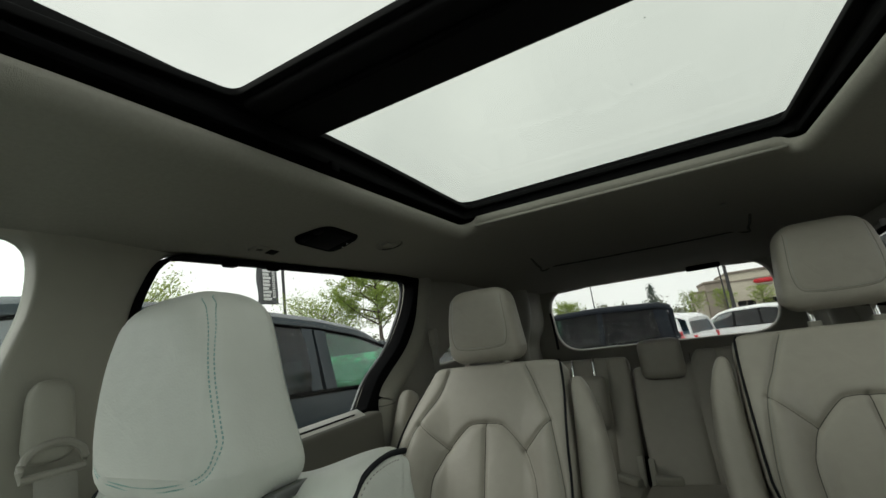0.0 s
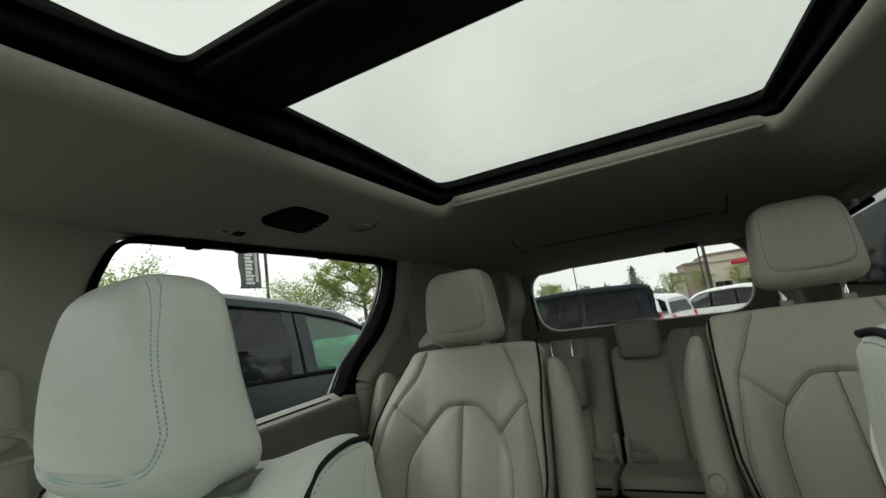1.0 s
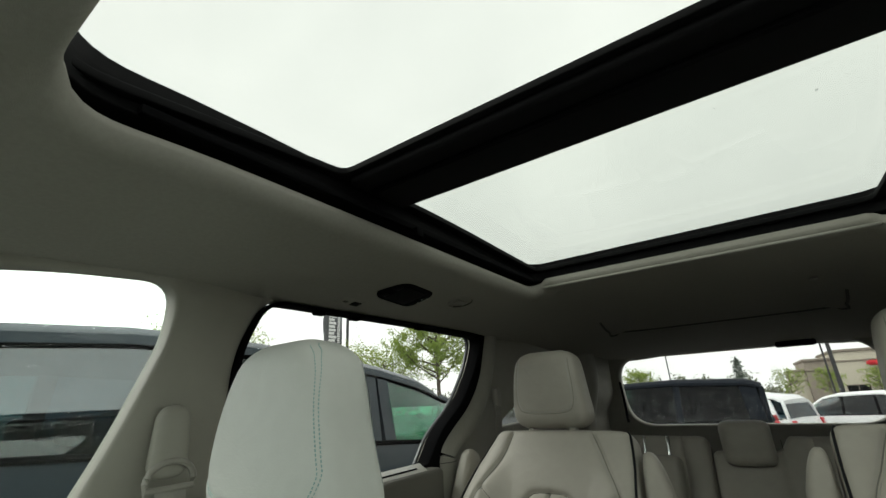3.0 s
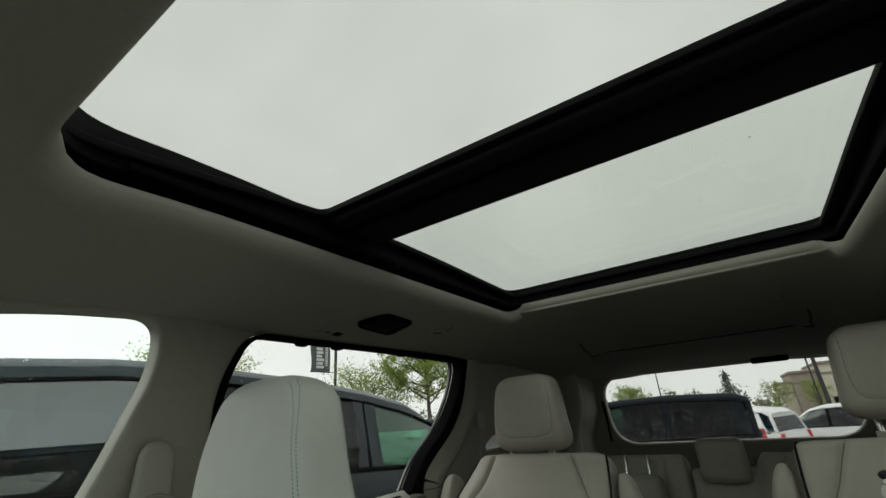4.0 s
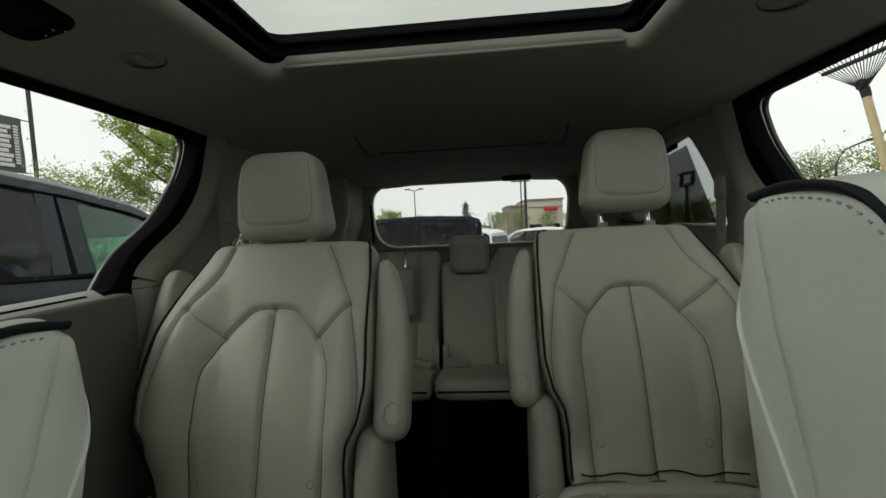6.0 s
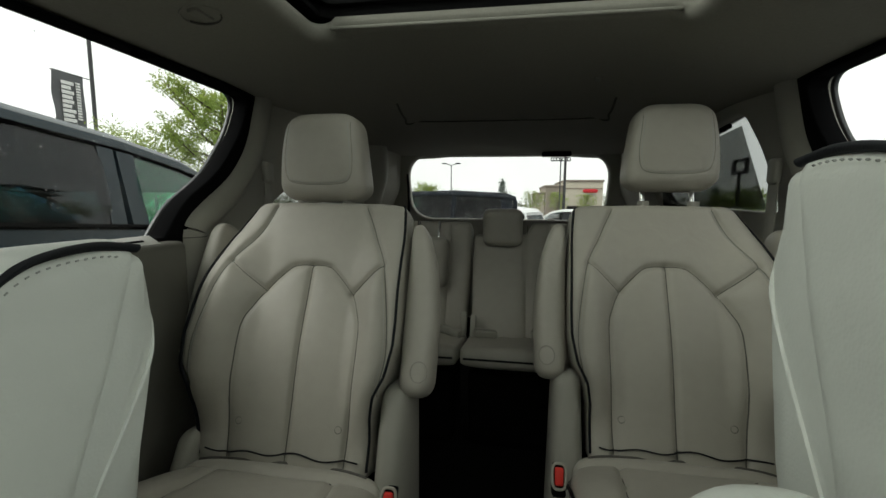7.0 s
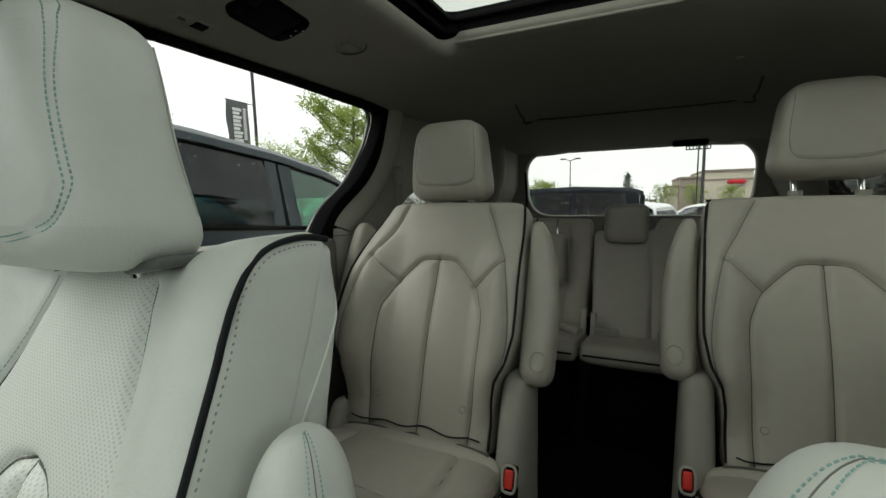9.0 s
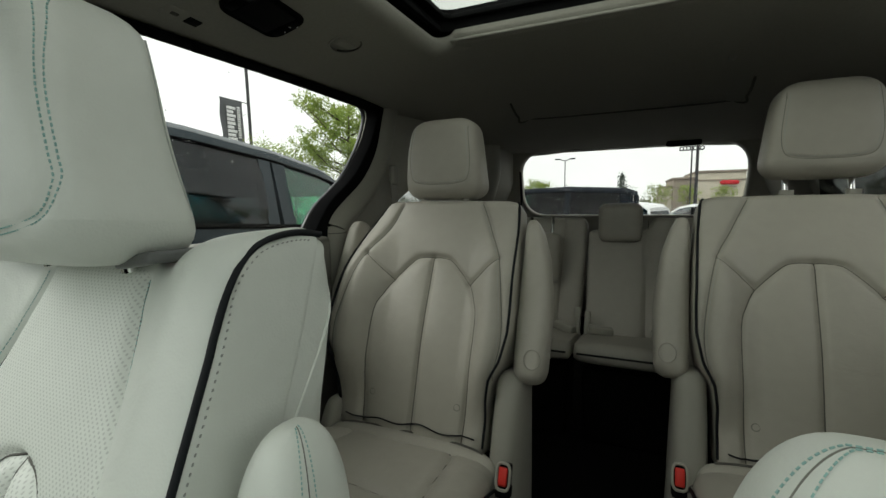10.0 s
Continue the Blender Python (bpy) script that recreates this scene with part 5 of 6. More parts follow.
    for ya, za, yb, zb, mt, nm in ((r1 - 0.02, R(r1) - 0.02, hb, Bz(hb) + 0.04, M_GREENGLASS, "windscreen"), (r0 + 0.02, R(r0) - 0.02, y_rear + 0.12, Bz(y_rear + 0.12) + 0.04, M_PRIVACY, "rear_screen")):
        wa, wb_ = w_roof * 0.90, w_belt * plan(yb) * 0.93
        q = [(-wa, ya, za), (wa, ya, za), (wb_, yb, zb), (-wb_, yb, zb)]
        q2 = [(x, y, z - 0.006) for x, y, z in q]
        obj(nm, q + q2, [(0, 1, 2, 3), (7, 6, 5, 4), (0, 1, 5, 4), (1, 2, 6, 5), (2, 3, 7, 6), (3, 0, 4, 7)], mt, top, "", False)
        for sg in (-1, 1):
            obj("screen_pillar", *tube([(sg * wa, ya, za - 0.02), (sg * (wa + wb_) / 2 * 1.01, (ya + yb) / 2, (za + zb) / 2 + 0.02), (sg * wb_, yb, zb - 0.03)], 0.045, 8), paint, top)
    # seats seen through the glass
    for x, y in seats:
        g1 = moved(pad(0.62, 14, 30, lambda s: 0.24, lambda s: 0.07, 4, 0.05), Matrix.Translation((x, y, 0.55)) @ Matrix.Rotation(radians(12), 4, "X"))
        g2 = moved(pad(0.19, 10, 30, lambda s: 0.125, lambda s: 0.05, 3.5, 0.04), Matrix.Translation((x, y - 0.16, 1.23)) @ Matrix.Rotation(radians(8), 4, "X"))
        obj("seat", *join(g1, g2), M_SEATDARK, top, "dark seat seen through the glass")
    for x in (-1, 1):
        for y in (y_rear + 0.95, y_front - 0.95):
            wheel(top, x * (w_belt - 0.12), y, 0.34)
        obj("headlamp", *moved(box(-0.16, -0.05, -0.06, 0.16, 0.05, 0.06, 0.03, 3), Matrix.Translation((x * w_belt * 0.66, y_front - 0.09, Bz(y_front - 0.1) - 0.30))), M_RIM, top, "clear headlamp")
        obj("tail_lamp", *moved(box(-0.06, -0.04, -0.16, 0.06, 0.04, 0.16, 0.02, 3), Matrix.Translation((x * w_belt * 0.78, y_rear + 0.03, Bz(y_rear) - 0.16))), M_SIGNRED, top, "red tail lamp")
        obj("door_mirror", *moved(pad(0.16, 10, 24, lambda s: 0.10, lambda s: 0.06, 3, 0.04), Matrix.Translation((x * (w_belt + 0.08), (hb + r1) / 2 - 0.05, Bz(hb) - 0.02))), paint, top)
    return top


VAN_ROOF = [(-0.75, 1.66), (-0.3, 1.70), (0.4, 1.765), (0.9, 1.76), (1.3, 1.745), (1.85, 1.70), (2.25, 1.64), (2.55, 1.56), (2.75, 1.50), (3.6, 1.2)]
VAN_BELT = [(-0.9, 1.20), (-0.1, 1.275), (0.3, 1.265), (1.15, 1.235), (2.0, 1.21), (3.2, 1.15), (3.5, 1.10), (4.3, 0.98)]
VAN_PILLARS = [(-0.35, -0.10, 0.16, M_VAN), (0.52, 0.52, 0.10, M_BLACK), (1.77, 1.76, 0.085, M_VAN), (1.90, 1.87, 0.10, M_VAN)]
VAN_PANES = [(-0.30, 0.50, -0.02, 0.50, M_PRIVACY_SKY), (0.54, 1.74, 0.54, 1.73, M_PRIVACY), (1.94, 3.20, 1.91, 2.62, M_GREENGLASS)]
van = vehicle("minivan", Matrix.Translation((-2.86, 0, -0.08)) @ Matrix.Rotation(-SLOPE, 4, "X"), M_VAN, -0.9, 4.3, VAN_ROOF, VAN_BELT, 0.985, 0.88, (-0.72, 2.66), VAN_PILLARS, VAN_PANES,
              "dark blue-grey minivan with tinted rear windows, wet from rain", "parked cars", [(0.42, 0.55), (-0.42, 0.55), (0.42, 1.45), (-0.42, 1.45)], 3.45)

V2R = [(0, 1.60), (0.3, 1.72), (1.4, 1.77), (2.4, 1.74), (3.0, 1.62), (3.4, 1.5)]
V2B = [(0, 1.10), (0.3, 1.12), (3.0, 1.05), (3.9, 1.0), (5.0, 0.85)]
V2P = [(0.25, 0.30, 0.22, M_VANB), (1.35, 1.33, 0.10, M_VANB), (2.40, 2.36, 0.12, M_VANB)]
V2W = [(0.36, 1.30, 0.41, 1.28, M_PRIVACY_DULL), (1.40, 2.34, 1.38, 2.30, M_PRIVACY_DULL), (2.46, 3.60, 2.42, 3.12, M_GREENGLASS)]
vehicle("minivan", Matrix.Translation((0.20, 9.75, ground_z(9.75))) @ Matrix.Rotation(radians(90), 4, "Z") @ Matrix.Scale(1.05, 4), M_VANB, 0, 5.0, V2R, V2B, 0.95, 0.80, (0.10, 3.16), V2P, V2W,
        "black minivan parked crosswise behind, roof beaded with rain", "parked cars", [(0.4, 1.3), (-0.4, 1.3), (0.4, 2.3), (-0.4, 2.3)], 3.85)

SVR = [(0, 1.35), (0.4, 1.58), (1.2, 1.66), (2.2, 1.62), (2.7, 1.5)]
SVB = [(0, 0.98), (0.5, 1.02), (2.6, 0.98), (3.3, 0.95), (4.4, 0.78)]
SVP = [(0.45, 0.62, 0.25, M_WHITECAR), (1.25, 1.28, 0.09, M_BLACK), (2.10, 2.08, 0.09, M_BLACK)]
SVW = [(0.56, 1.22, 0.72, 1.24, M_PRIVACY), (1.28, 2.06, 1.31, 2.04, M_PRIVACY), (2.14, 3.10, 2.12, 2.56, M_PRIVACY)]
for sx, sy, ang in ((0.95, 15.5, 62), (4.3, 19.0, 70), (7.6, 21.0, 80), (10.5, 20.0, 95)):
    vehicle("hatchback", Matrix.Translation((sx, sy, ground_z(sy))) @ Matrix.Rotation(radians(ang), 4, "Z"), M_WHITECAR, 0, 4.4, SVR, SVB, 0.90, 0.72, (0.2, 2.62), SVP, SVW,
            "white hatchback parked across the lot", "parked cars", [], 3.2)


# ---------------------------------------------------------------- trees
def leaf_cloud(rng, centres, count, spread, size):
    """Small four-cornered leaves scattered about branch ends."""
    C = np.array(centres)
    idx = rng.integers(0, len(C), count)
    P = C[idx] + rng.normal(0, spread, (count, 3))
    A = rng.normal(0, 1, (count, 3))
    A /= np.linalg.norm(A, axis=1)[:, None]
    Bv = np.cross(A, rng.normal(0, 1, (count, 3)))
    Bv /= np.linalg.norm(Bv, axis=1)[:, None] + 1e-9
    s = size * rng.uniform(0.6, 1.3, (count, 1))
    V = np.stack([P - A * s, P + Bv * s * 0.45, P + A * s, P - Bv * s * 0.45], 1).reshape(-1, 3)
    F = np.arange(count * 4).reshape(-1, 4)
    return V, F


def tree(name, x, y, height, crown_r, crown_low, leaves, leaf, label, seed, spread=0.13):
    rng = np.random.default_rng(seed)
    z = ground_z(y)
    top = thing(name, (x, y, z), label, "tree", "trees round the lot")
    limbs, ends = [], []
    trunk_top = height * 0.82
    pts = [(0.06 * math.sin(i * 1.7 + seed), 0.06 * math.cos(i * 2.1 + seed), trunk_top * i / 6) for i in range(7)]
    r0 = height * 0.018
    limbs.append(tube(pts, r0, 8, [r0 * (1 - 0.13 * i) for i in range(7)]))
    n = 26
    for i in range(n):
        q = i / (n - 1)
        h = crown_low + (trunk_top - crown_low) * q
        a = i * 2.4 + rng.uniform(-0.4, 0.4)
        reach = crown_r * (0.45 + 0.75 * math.sin(math.pi * (0.22 + 0.68 * q))) * rng.uniform(0.7, 1.12)
        rise = reach * rng.uniform(0.35, 0.8)
        p0 = np.array([0, 0, h * 0.93])
        p2 = np.array([math.cos(a) * reach, math.sin(a) * reach, h * 0.93 + rise])
        p1 = (p0 + p2) / 2 + np.array([0, 0, -rise * 0.12])
        path = smooth_path([p0, p1, p2], 4)
        rr = r0 * 0.34
        limbs.append(tube(path, rr, 5, [rr * (1 - 0.8 * k / (len(path) - 1)) for k in range(len(path))]))
        for k in range(5):
            t0 = path[min(len(path) - 1, 3 + k)]
            e = np.array(t0) + np.array([rng.normal(0, 0.22), rng.normal(0, 0.22), rng.uniform(0.0, 0.35)]) * crown_r * 0.6
            limbs.append(tube([t0, (np.array(t0) + e) / 2 + rng.normal(0, 0.03, 3), e], rr * 0.3, 4, [rr * 0.3, rr * 0.2, rr * 0.08]))
            ends += [tuple(e), tuple((np.array(t0) + e) / 2)]
        ends.append(tuple(p2))
    obj("trunk", *join(*limbs), M_BARK, top, "grey-brown trunk and limbs")
    V, F = leaf_cloud(rng, ends, leaves, spread * crown_r, leaf)
    obj("crown", V, F, M_LEAF, top, "sparse fresh yellow-green leaves", False)
    return top


def conifer(x, y, height, r, label, seed):
    rng = np.random.default_rng(seed)
    top = thing("conifer", (x, y, ground_z(y)), label, "tree", "trees round the lot")
    obj("trunk", *tube([(0, 0, 0), (0, 0, height * 0.98)], 0.1, 7, [height * 0.02, height * 0.003]), M_BARK, top)
    C = []
    for i in range(150):
        q = (i / 150) ** 0.8
        a = i * 2.4
        rad = r * (1 - q) * rng.uniform(0.5, 1.1)
        for k in (0.35, 0.7, 1.0):
            C.append((math.cos(a) * rad * k, math.sin(a) * rad * k, height * (0.1 + 0.88 * q) - 0.12 * rad * k))
    V, F = leaf_cloud(rng, C, 1500, 0.05 * r + 0.03, 0.04 * r + 0.03)
    obj("crown", V, F, M_NEEDLE, top, "dark green needled crown", False)
    return top


tree("broadleaf_tree", -13.3, 18.15, 7.9, 2.5, 3.0, 17000, 0.068, "young roadside tree with fresh yellow-green leaves", 3, 0.055)
tree("broadleaf_tree", -15.4, 16.4, 4.9, 1.9, 1.9, 7000, 0.058, "low young tree with fresh green leaves", 8)
tree("broadleaf_tree", -17.5, 8.6, 5.6, 1.9, 2.6, 6000, 0.06, "young tree beyond the minivan", 5)
tree("broadleaf_tree", 12.0, 16.1, 4.35, 0.95, 2.5, 3000, 0.04, "small tree in bud beside the lot", 11, 0.2)
tree("broadleaf_tree", 12.3, 13.2, 4.1, 1.2, 2.3, 2200, 0.06, "bushy young tree near the tall post", 12)
tree("broadleaf_tree", -8.3, 40.5, 5.0, 1.2, 2.4, 3000, 0.075, "round green tree across the lot", 21, 0.12)
tree("broadleaf_tree", 4.9, 50.0, 4.9, 1.0, 2.2, 900, 0.09, "yellow-green tree before the shop", 22)
tree("broadleaf_tree", 8.2, 51.0, 4.8, 1.0, 2.2, 900, 0.09, "yellow-green tree before the shop wall", 23)
tree("broadleaf_tree", 2.4, 55.0, 5.2, 1.3, 2.2, 900, 0.10, "nearly bare tree beside the shop", 24)
conifer(-1.12, 42.0, 4.9, 1.7, "small dark spruce across the lot", 31)
conifer(6.5, 15.2, 2.35, 0.62, "small dark spruce behind the sunshade", 32)
tree("broadleaf_tree", 6.9, 14.6, 2.5, 0.75, 1.2, 2500, 0.045, "dark bushy tree behind the sunshade", 33)

# far woodland
rng = np.random.default_rng(77)
C, k = [], 0
for i in range(330):
    a = rng.uniform(-1.25, 1.25)
    d = rng.uniform(95, 140)
    x, y = d * math.sin(a), d * math.cos(a)
    h = rng.uniform(4.5, 7.6)
    for j in range(12):
        q = rng.uniform(0.1, 1)
        w = 2.6 * math.sin(math.pi * min(1, 0.25 + 0.75 * (1 - q)) * 0.5)
        C.append((x + rng.normal(0, w * 0.6), y + rng.normal(0, w * 0.6), ground_z(y) + h * q))
V, F = leaf_cloud(rng, C, 42000, 0.55, 0.36)
fw_ = obj("far_woods", V, F, M_FARWOOD, None, "", False)
tagged(fw_, "hazy line of distant mixed trees", "woods", kind="stuff")

# ---------------------------------------------------------------- shop building
shop = thing("shop_building", (9, 60, ground_z(60)), "tan flat-roofed shop with a stepped parapet and red sign", "building")
g0 = 0.0
for x0, x1, h, mt, y0 in ((-2.3, 2.7, 6.20, M_STUCCO, 0.0), (-4.75, -2.35, 5.50, M_STONE, 0.3), (-6.0, -4.8, 4.5, M_STUCCO, 0.8)):
    wl = obj("wall", *box(x0, y0, g0, x1, y0 + 14, h, 0.03), mt, shop, "tan rendered wall")
    obj("parapet", *box(x0 - 0.12, y0 - 0.15, h - 0.02, x1 + 0.12, y0 + 14.1, h + 0.22, 0.03), M_STONE, wl, "brown parapet capping")
    obj("cornice", *box(x0, y0 - 0.10, h - 1.0, x1, y0 - 0.003, h - 0.85, 0.02), M_STONE, wl)
for i in range(2):
    x = -1.9 + i * 2.4
    wd = obj("window", *box(x, -0.06, 0.9, x + 1.7, -0.004, 2.9, 0.01), M_BLACKGLOSS, shop, "dark shop window")
    obj("frame", *join(*[box(x + a, -0.09, b, x + c, -0.055, d, 0.005) for a, b, c, d in ((-0.05, 0.85, 0.0, 2.95), (1.7, 0.85, 1.75, 2.95), (-0.05, 2.9, 1.75, 2.97), (0.82, 0.9, 0.88, 2.9))]), M_STONE, wd)
sg_ = obj("sign_board", *moved(pad(0.5, 20, 50, lambda s: 0.86, lambda s: 0.08, 2.6, 0.2), Matrix.Translation((1.05, -0.14, 4.70))), M_SIGNRED, shop, "red shop sign lettering block")
for i in range(6):
    obj("sign_letter", *moved(box(-0.13, -0.04, -0.17, 0.13, 0.04, 0.17, 0.05, 2), Matrix.Translation((0.22 + i * 0.33, -0.24, 4.96 + 0.05 * math.sin(i * 1.9))) @ Matrix.Rotation(radians(12), 4, "Y")), M_SIGNRED, sg_)
obj("sign_strap", *box(0.40, -0.10, 4.37, 1.75, -0.004, 4.54, 0.02), M_STONE, sg_)


# ---------------------------------------------------------------- poles and lamps
def lot_lamp(x, y, top_z, r, label, arms=1.1):
    lp = thing("street_lamp", (x, y, ground_z(y)), label, "street lamp", "parking lot lamps")
    h = top_z - ground_z(y)
    obj("pole", *tube([(0, 0, 0), (0, 0, h)], r, 10, [r * 1.2, r * 0.8]), M_POLE, lp)
    obj("base", *box(-r * 2.2, -r * 2.2, 0, r * 2.2, r * 2.2, 0.5, 0.04), M_STONE, lp, "concrete pole base")
    for s in (-1, 1):
        obj("arm", *tube(smooth_path([(0, 0, h - 0.05), (s * arms * 0.4, 0, h + 0.02), (s * arms * 0.7, 0, h + 0.12)], 4), 0.035, 6), M_POLE, lp)
        obj("lamp_head", *moved(pad(0.5, 10, 24, lambda q: 0.14, lambda q: 0.06, 3, 0.05), Matrix.Translation((s * arms * 0.55, 0, h + 0.11)) @ Matrix.Rotation(radians(90 * s), 4, "Y") @ Matrix.Rotation(radians(90), 4, "Z")), M_POLE, lp, "flat dark lamp head")
    return lp


lot_lamp(-5.83, 40.0, 4.33, 0.05, "twin-headed parking lot lamp on a thin pole", 0.7)
lot_lamp(4.5, 40.2, 6.4, 0.13, "dark parking lot lamp pole across the lot")
fp = thing("sign_pole", (4.08, 40.0, ground_z(40.0)), "thin dark pole with a slatted frame on top", "sign pole")
obj("pole", *tube([(0, 0, 0), (0, 0, 6.6)], 0.06, 8), M_POLE, fp)
obj("top_frame", *join(box(-0.9, -0.05, 6.35, 0.8, 0.05, 6.45, 0.02), box(-0.9, -0.05, 6.62, 0.8, 0.05, 6.7, 0.02), *[box(-0.9 + i * 0.24, -0.03, 6.4, -0.82 + i * 0.24, 0.03, 6.66, 0.01) for i in range(8)]), M_POLE, fp)

# banner pole beyond the minivan
bp_ = thing("banner_pole", (-19.6, 17.72, ground_z(17.72)), "tall dark pole carrying a charcoal banner", "banner pole")
obj("pole", *tube([(0, 0, 0), (0, 0, 10.5)], 0.085, 10), M_POLE, bp_)
zz = -ground_z(17.72)
vs, fs = [], []
for i in range(13):
    for j in range(9):
        vs.append((0.05 * math.sin(i * 0.7) * (1 - j / 8), -1.83 + j * 0.174 + 0.02 * math.sin(i * 0.5), 4.25 + zz + i * 0.195))
for i in range(12):
    for j in range(8):
        fs.append((i * 9 + j, i * 9 + j + 1, (i + 1) * 9 + j + 1, (i + 1) * 9 + j))
k = len(vs)
vs += [(x - 0.012, y, z) for x, y, z in vs]
fs += [tuple(q + k for q in f[::-1]) for f in fs]
bn = obj("banner", vs, fs, M_BANNER, bp_, "charcoal banner with pale upright lettering")
rngb = np.random.default_rng(4)
for i in range(9):
    z0 = 4.45 + zz + i * 0.2
    obj("pale_bar", *box(0.06, -1.50, z0, 0.075, -1.02 + 0.1 * rngb.uniform(-1, 1), z0 + 0.15, 0.01), M_SIGNWHITE, bn)
for i in range(14):
    z0 = 4.6 + zz + i * 0.12
    obj("pale_bar", *box(0.06, -0.86, z0, 0.075, -0.66, z0 + 0.08, 0.005), M_SIGNWHITE, bn)
for z0 in (4.25, 6.55):
    obj("banner_rod", *tube([(0, -1.86, z0 + zz), (0, 0, z0 + zz)], 0.025, 6), M_POLE, bp_)

# giant garden-rake sculpture
rk = thing("rake_sculpture", (6.0, 6.62, ground_z(6.62)), "giant garden rake standing tines up on a yellow handle", "sculpture")
kz = -ground_z(6.62)
obj("handle", *tube([(0, -0.42, 0), (0, 0.10, 1.67 + kz), (0, 0.47, 2.86 + kz)], 0.056, 12), M_WOODPOLE, rk, "weathered yellow wooden handle")
obj("socket", *tube([(0, 0.45, 2.82 + kz), (0, 0.50, 2.97 + kz)], 0.06, 12, [0.060, 0.066]), M_STEEL, rk, "dark steel socket")
a = np.linspace(0, 2 * np.pi, 17)[:-1]
obj("spring_ring", *tube([(-0.06, 0.50 + 0.07 * np.cos(q), 3.03 + kz + 0.07 * np.sin(q)) for q in a], 0.016, 6, None, True), M_STEEL, rk)
fan = []
for i in range(20):
    q = i / 19
    mid_ = (0, (1 - q) * 1.28 - q * 0.03, 3.44 + kz)
    tip = (0, 0.50 + (mid_[1] - 0.50) * 1.75, 3.0 + kz + (mid_[2] - 3.0 - kz) * 1.85)
    start = (0, 0.46 + 0.08 * (1 - q), 2.97 + kz)
    tn = obj("tine", *tube([start, mid_, tip, (0.16, tip[1], tip[2] - 0.02)], 0.007, 6), M_STEEL, rk)
obj("spreader_bar", *box(-0.03, -0.05, 3.405 + kz, 0.03, 1.30, 3.465 + kz, 0.012), M_STEEL, rk, "dark steel spreader bar")
ps = thing("sign_post", (6.0, 6.36, ground_z(6.36)), "dark red square post beside the rake", "post")
obj("post", *box(-0.11, -0.11, 0, 0.11, 0.11, 3.75 - ground_z(6.36), 0.02), M_BLACK, ps, "dark lower post")
obj("red_cap", *box(-0.115, -0.115, 3.75 - ground_z(6.36), 0.115, 0.115, 5.2 - ground_z(6.36), 0.02), M_REDPOST, ps, "dark red upper post")
sl = thing("street_lamp", (12.0, 15.35, ground_z(15.35)), "slim street lamp with a curved arm", "street lamp", "parking lot lamps")
hz = -ground_z(15.35) - 0.2
obj("pole", *tube([(0, 0, 0), (0, 0, 2.75 + hz)], 0.04, 8), M_POLE, sl)
obj("arm", *tube(smooth_path([(0, 0, 2.75 + hz), (0, -0.35, 3.15 + hz), (0, -1.2, 3.33 + hz)], 6), 0.025, 6), M_POLE, sl)
obj("lamp_head", *box(-0.08, -1.5, 3.28 + hz, 0.08, -1.15, 3.36 + hz, 0.03), M_POLE, sl)
sb = thing("sign_box", (6.0, 12.7, ground_z(12.7)), "dark square sign frame on a post", "sign")
sz_ = -ground_z(12.7)
obj("post", *tube([(0, 0, 0), (0, 0, 1.95 + sz_)], 0.04, 8), M_POLE, sb)
obj("frame", *join(box(-0.03, -0.40, 1.92 + sz_, 0.03, 0.40, 2.01 + sz_, 0.01), box(-0.03, -0.40, 2.25 + sz_, 0.03, 0.40, 2.34 + sz_, 0.01), box(-0.03, -0.40, 2.0 + sz_, 0.03, -0.26, 2.26 + sz_, 0.01), box(-0.03, 0.24, 2.0 + sz_, 0.03, 0.40, 2.26 + sz_, 0.01)), M_POLE, sb, "dark sign frame")


# ---------------------------------------------------------------- rain on the panes
def drops(name, label, place, count, seed, r0, r1):
    rng = np.random.default_rng(seed)
    bm = bmesh.new()
    bmesh.ops.create_icosphere(bm, subdivisions=1, radius=1)
    bm.verts.index_update()
    base = np.array([v.co for v in bm.verts])
    bf = np.array([[v.index for v in f.verts] for f in bm.faces])
    bm.free()
    vs, fs = [], []
    for i in range(count):
        p, nrm = place(rng.uniform(0, 1), rng.uniform(0, 1))
        r = r0 + (r1 - r0) * rng.uniform(0, 1) ** 3
        q = Vector(nrm).to_track_quat("Z", "Y").to_matrix()
        sc = np.array([1, rng.uniform(0.9, 1.5), 0.55]) * r
        vs.append((base * sc) @ np.array(q).T + np.array(p))
        fs.append(bf + 12 * i)
    ob = obj(name, np.concatenate(vs), np.concatenate(fs), M_WATER, None, "", True, 180)
    return tagged(ob, label, "raindrops", kind="stuff")


M_WATER = bpy.data.materials.new("rain_water")
M_WATER.use_nodes = True
wb_ = M_WATER.node_tree.nodes["Principled BSDF"]
wb_.inputs["Base Color"].default_value = (0.95, 0.97, 0.98, 1)
wb_.inputs["Roughness"].default_value = 0.0
wb_.inputs["IOR"].default_value = 1.33
wb_.inputs["Transmission Weight"].default_value = 1.0


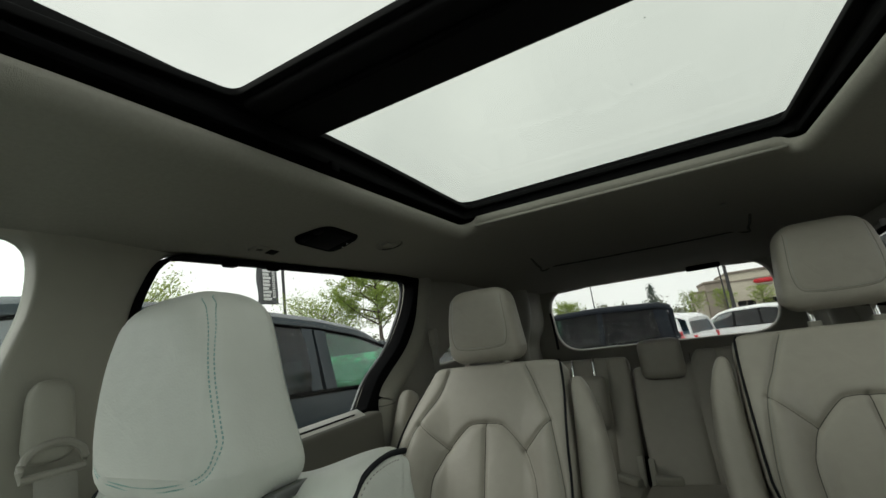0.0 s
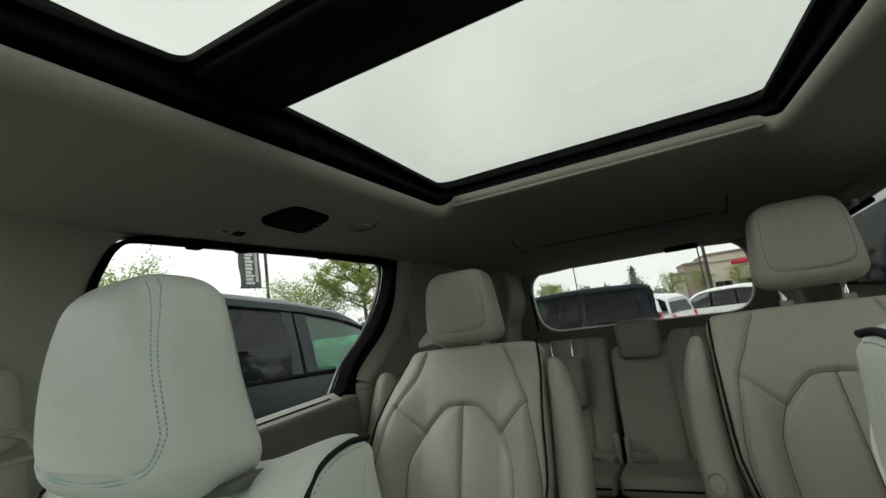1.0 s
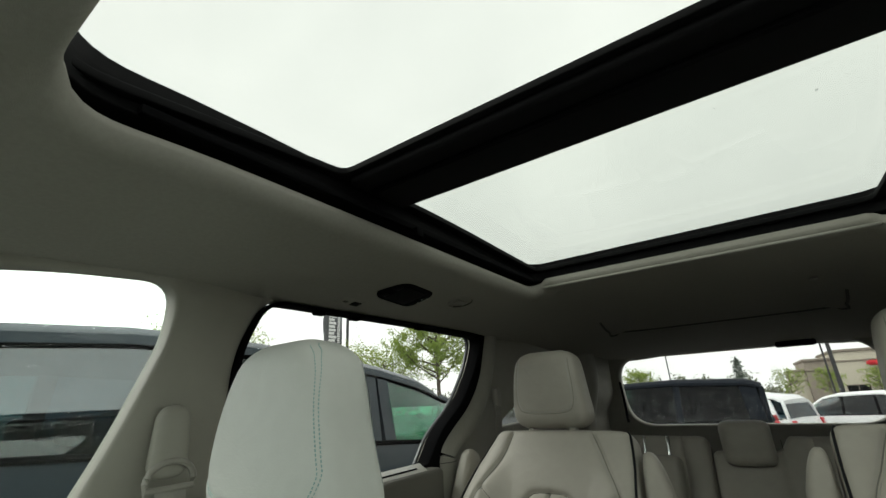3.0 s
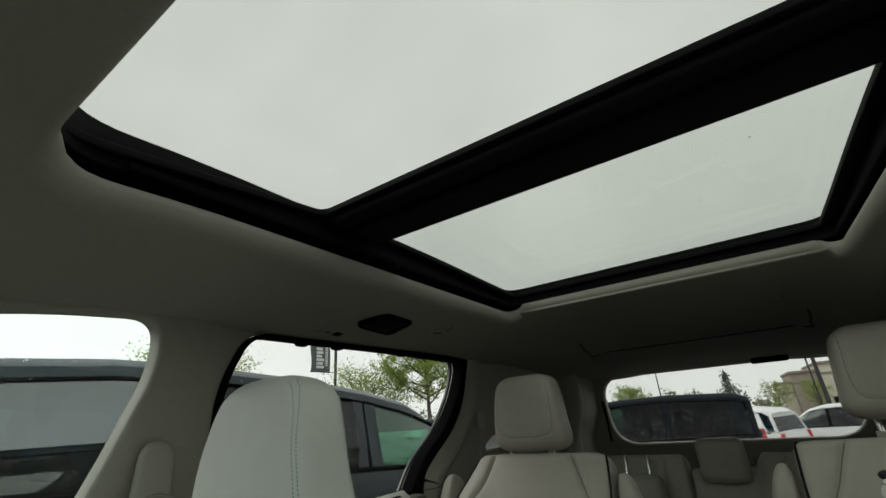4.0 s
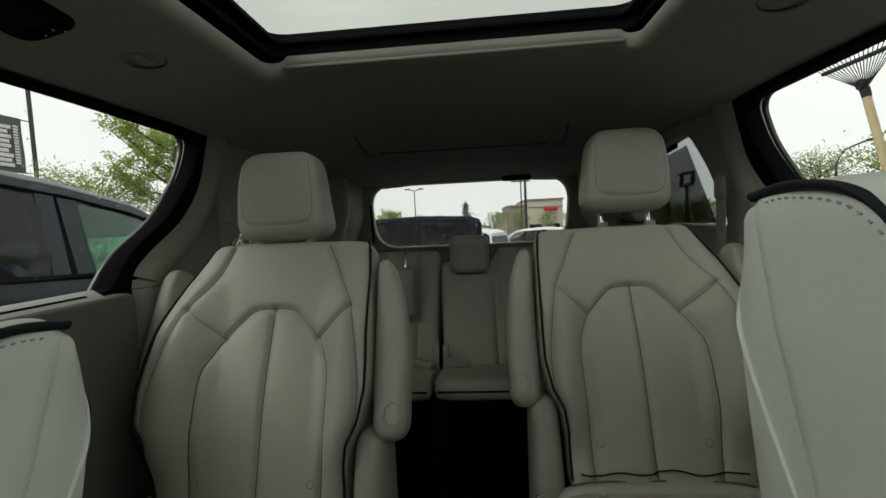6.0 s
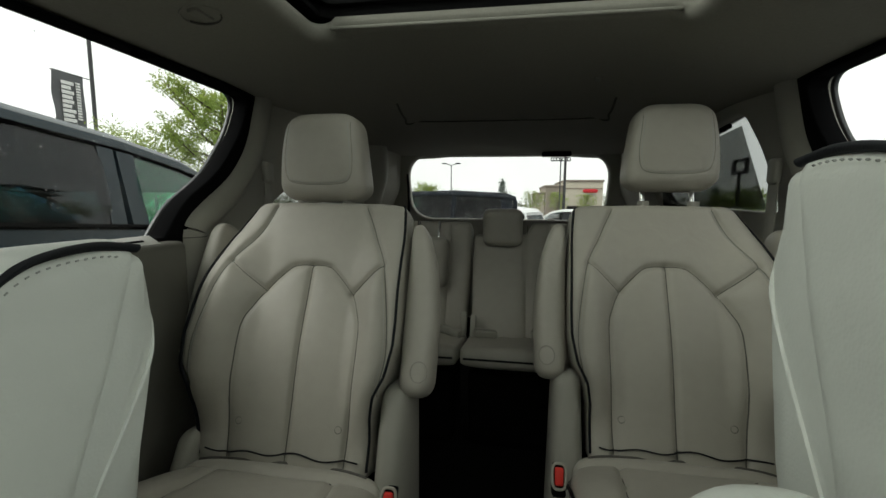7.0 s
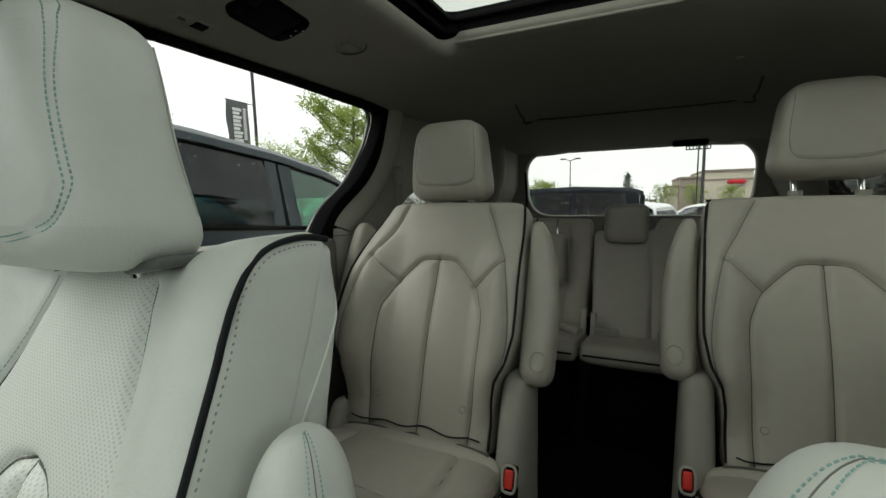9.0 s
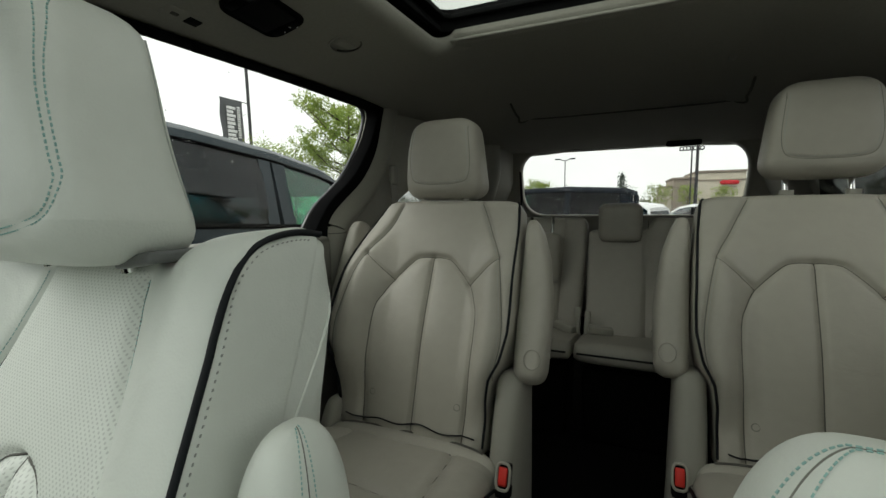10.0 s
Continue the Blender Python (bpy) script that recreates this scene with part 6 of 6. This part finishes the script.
def on_tailgate(u, v):
    x, z = -0.56 + 1.12 * u, 1.10 + (0.17 if v < 0.97 else 0.38) * v ** 1.2
    return (x, 2.50 + 0.05 * (1 - (x / 0.7) ** 2) + 0.0435 - 0.25 * (z - 1.3), z), (0, 1, 0.25)


def on_left_pane(u, v):
    y, z = 0.22 + 0.92 * u, 1.13 + 0.39 * v
    return (-(side_x(y, z) + 0.0335), y, z), (-1, 0, 0.07)


def on_right_pane(u, v):
    y, z = 0.22 + 0.92 * u, 1.13 + 0.39 * v
    return (side_x(y, z) + 0.0335, y, z), (1, 0, 0.07)


def on_van(u, v):
    y = -0.3 + 2.6 * u
    z = 1.30 + 0.36 * v
    p = Matrix.Translation((-2.86, 0, -0.08)) @ Matrix.Rotation(-SLOPE, 4, "X") @ Vector((0.945 - 0.075 * v + 0.022, y, z))
    return tuple(p), (1, 0, 0.3)


drops("raindrops", "fine raindrops beaded on the rear window", on_tailgate, 2600, 41, 0.0006, 0.0018)
drops("raindrops", "scattered raindrops on the sliding door window", on_left_pane, 200, 42, 0.0007, 0.0020)
drops("raindrops", "scattered raindrops on the side window", on_right_pane, 90, 43, 0.0007, 0.0018)
drops("raindrops", "raindrops beaded on the dark minivan", on_van, 1000, 44, 0.0014, 0.0034)


def on_van_roof(u, v):
    y = -0.6 + 3.2 * u
    q = 0.60 + 0.36 * v
    z = float(np.interp(y, [a for a, _ in VAN_ROOF], [b for _, b in VAN_ROOF])) + (0.025 * (0.93 - q) / 0.33 if q < 0.93 else -0.5 * (q - 0.93))
    p = Matrix.Translation((-2.86, 0, -0.08)) @ Matrix.Rotation(-SLOPE, 4, "X") @ Vector((0.88 * q, y, z + 0.002))
    return tuple(p), (0.4, 0, 1)


drops("raindrops", "raindrops standing on the minivan roof", on_van_roof, 1100, 46, 0.0018, 0.0042)


def on_roof_pane(u, v):
    x, y = -0.38 + 0.76 * u, 0.33 + 0.58 * v
    return (x, y, 1.7055 - 0.012 * sstep(0.4, 0.94, y)), (0, 0, 1)


drops("raindrops", "few fine raindrops on the rear sunroof glass", on_roof_pane, 46, 45, 0.0008, 0.0026)
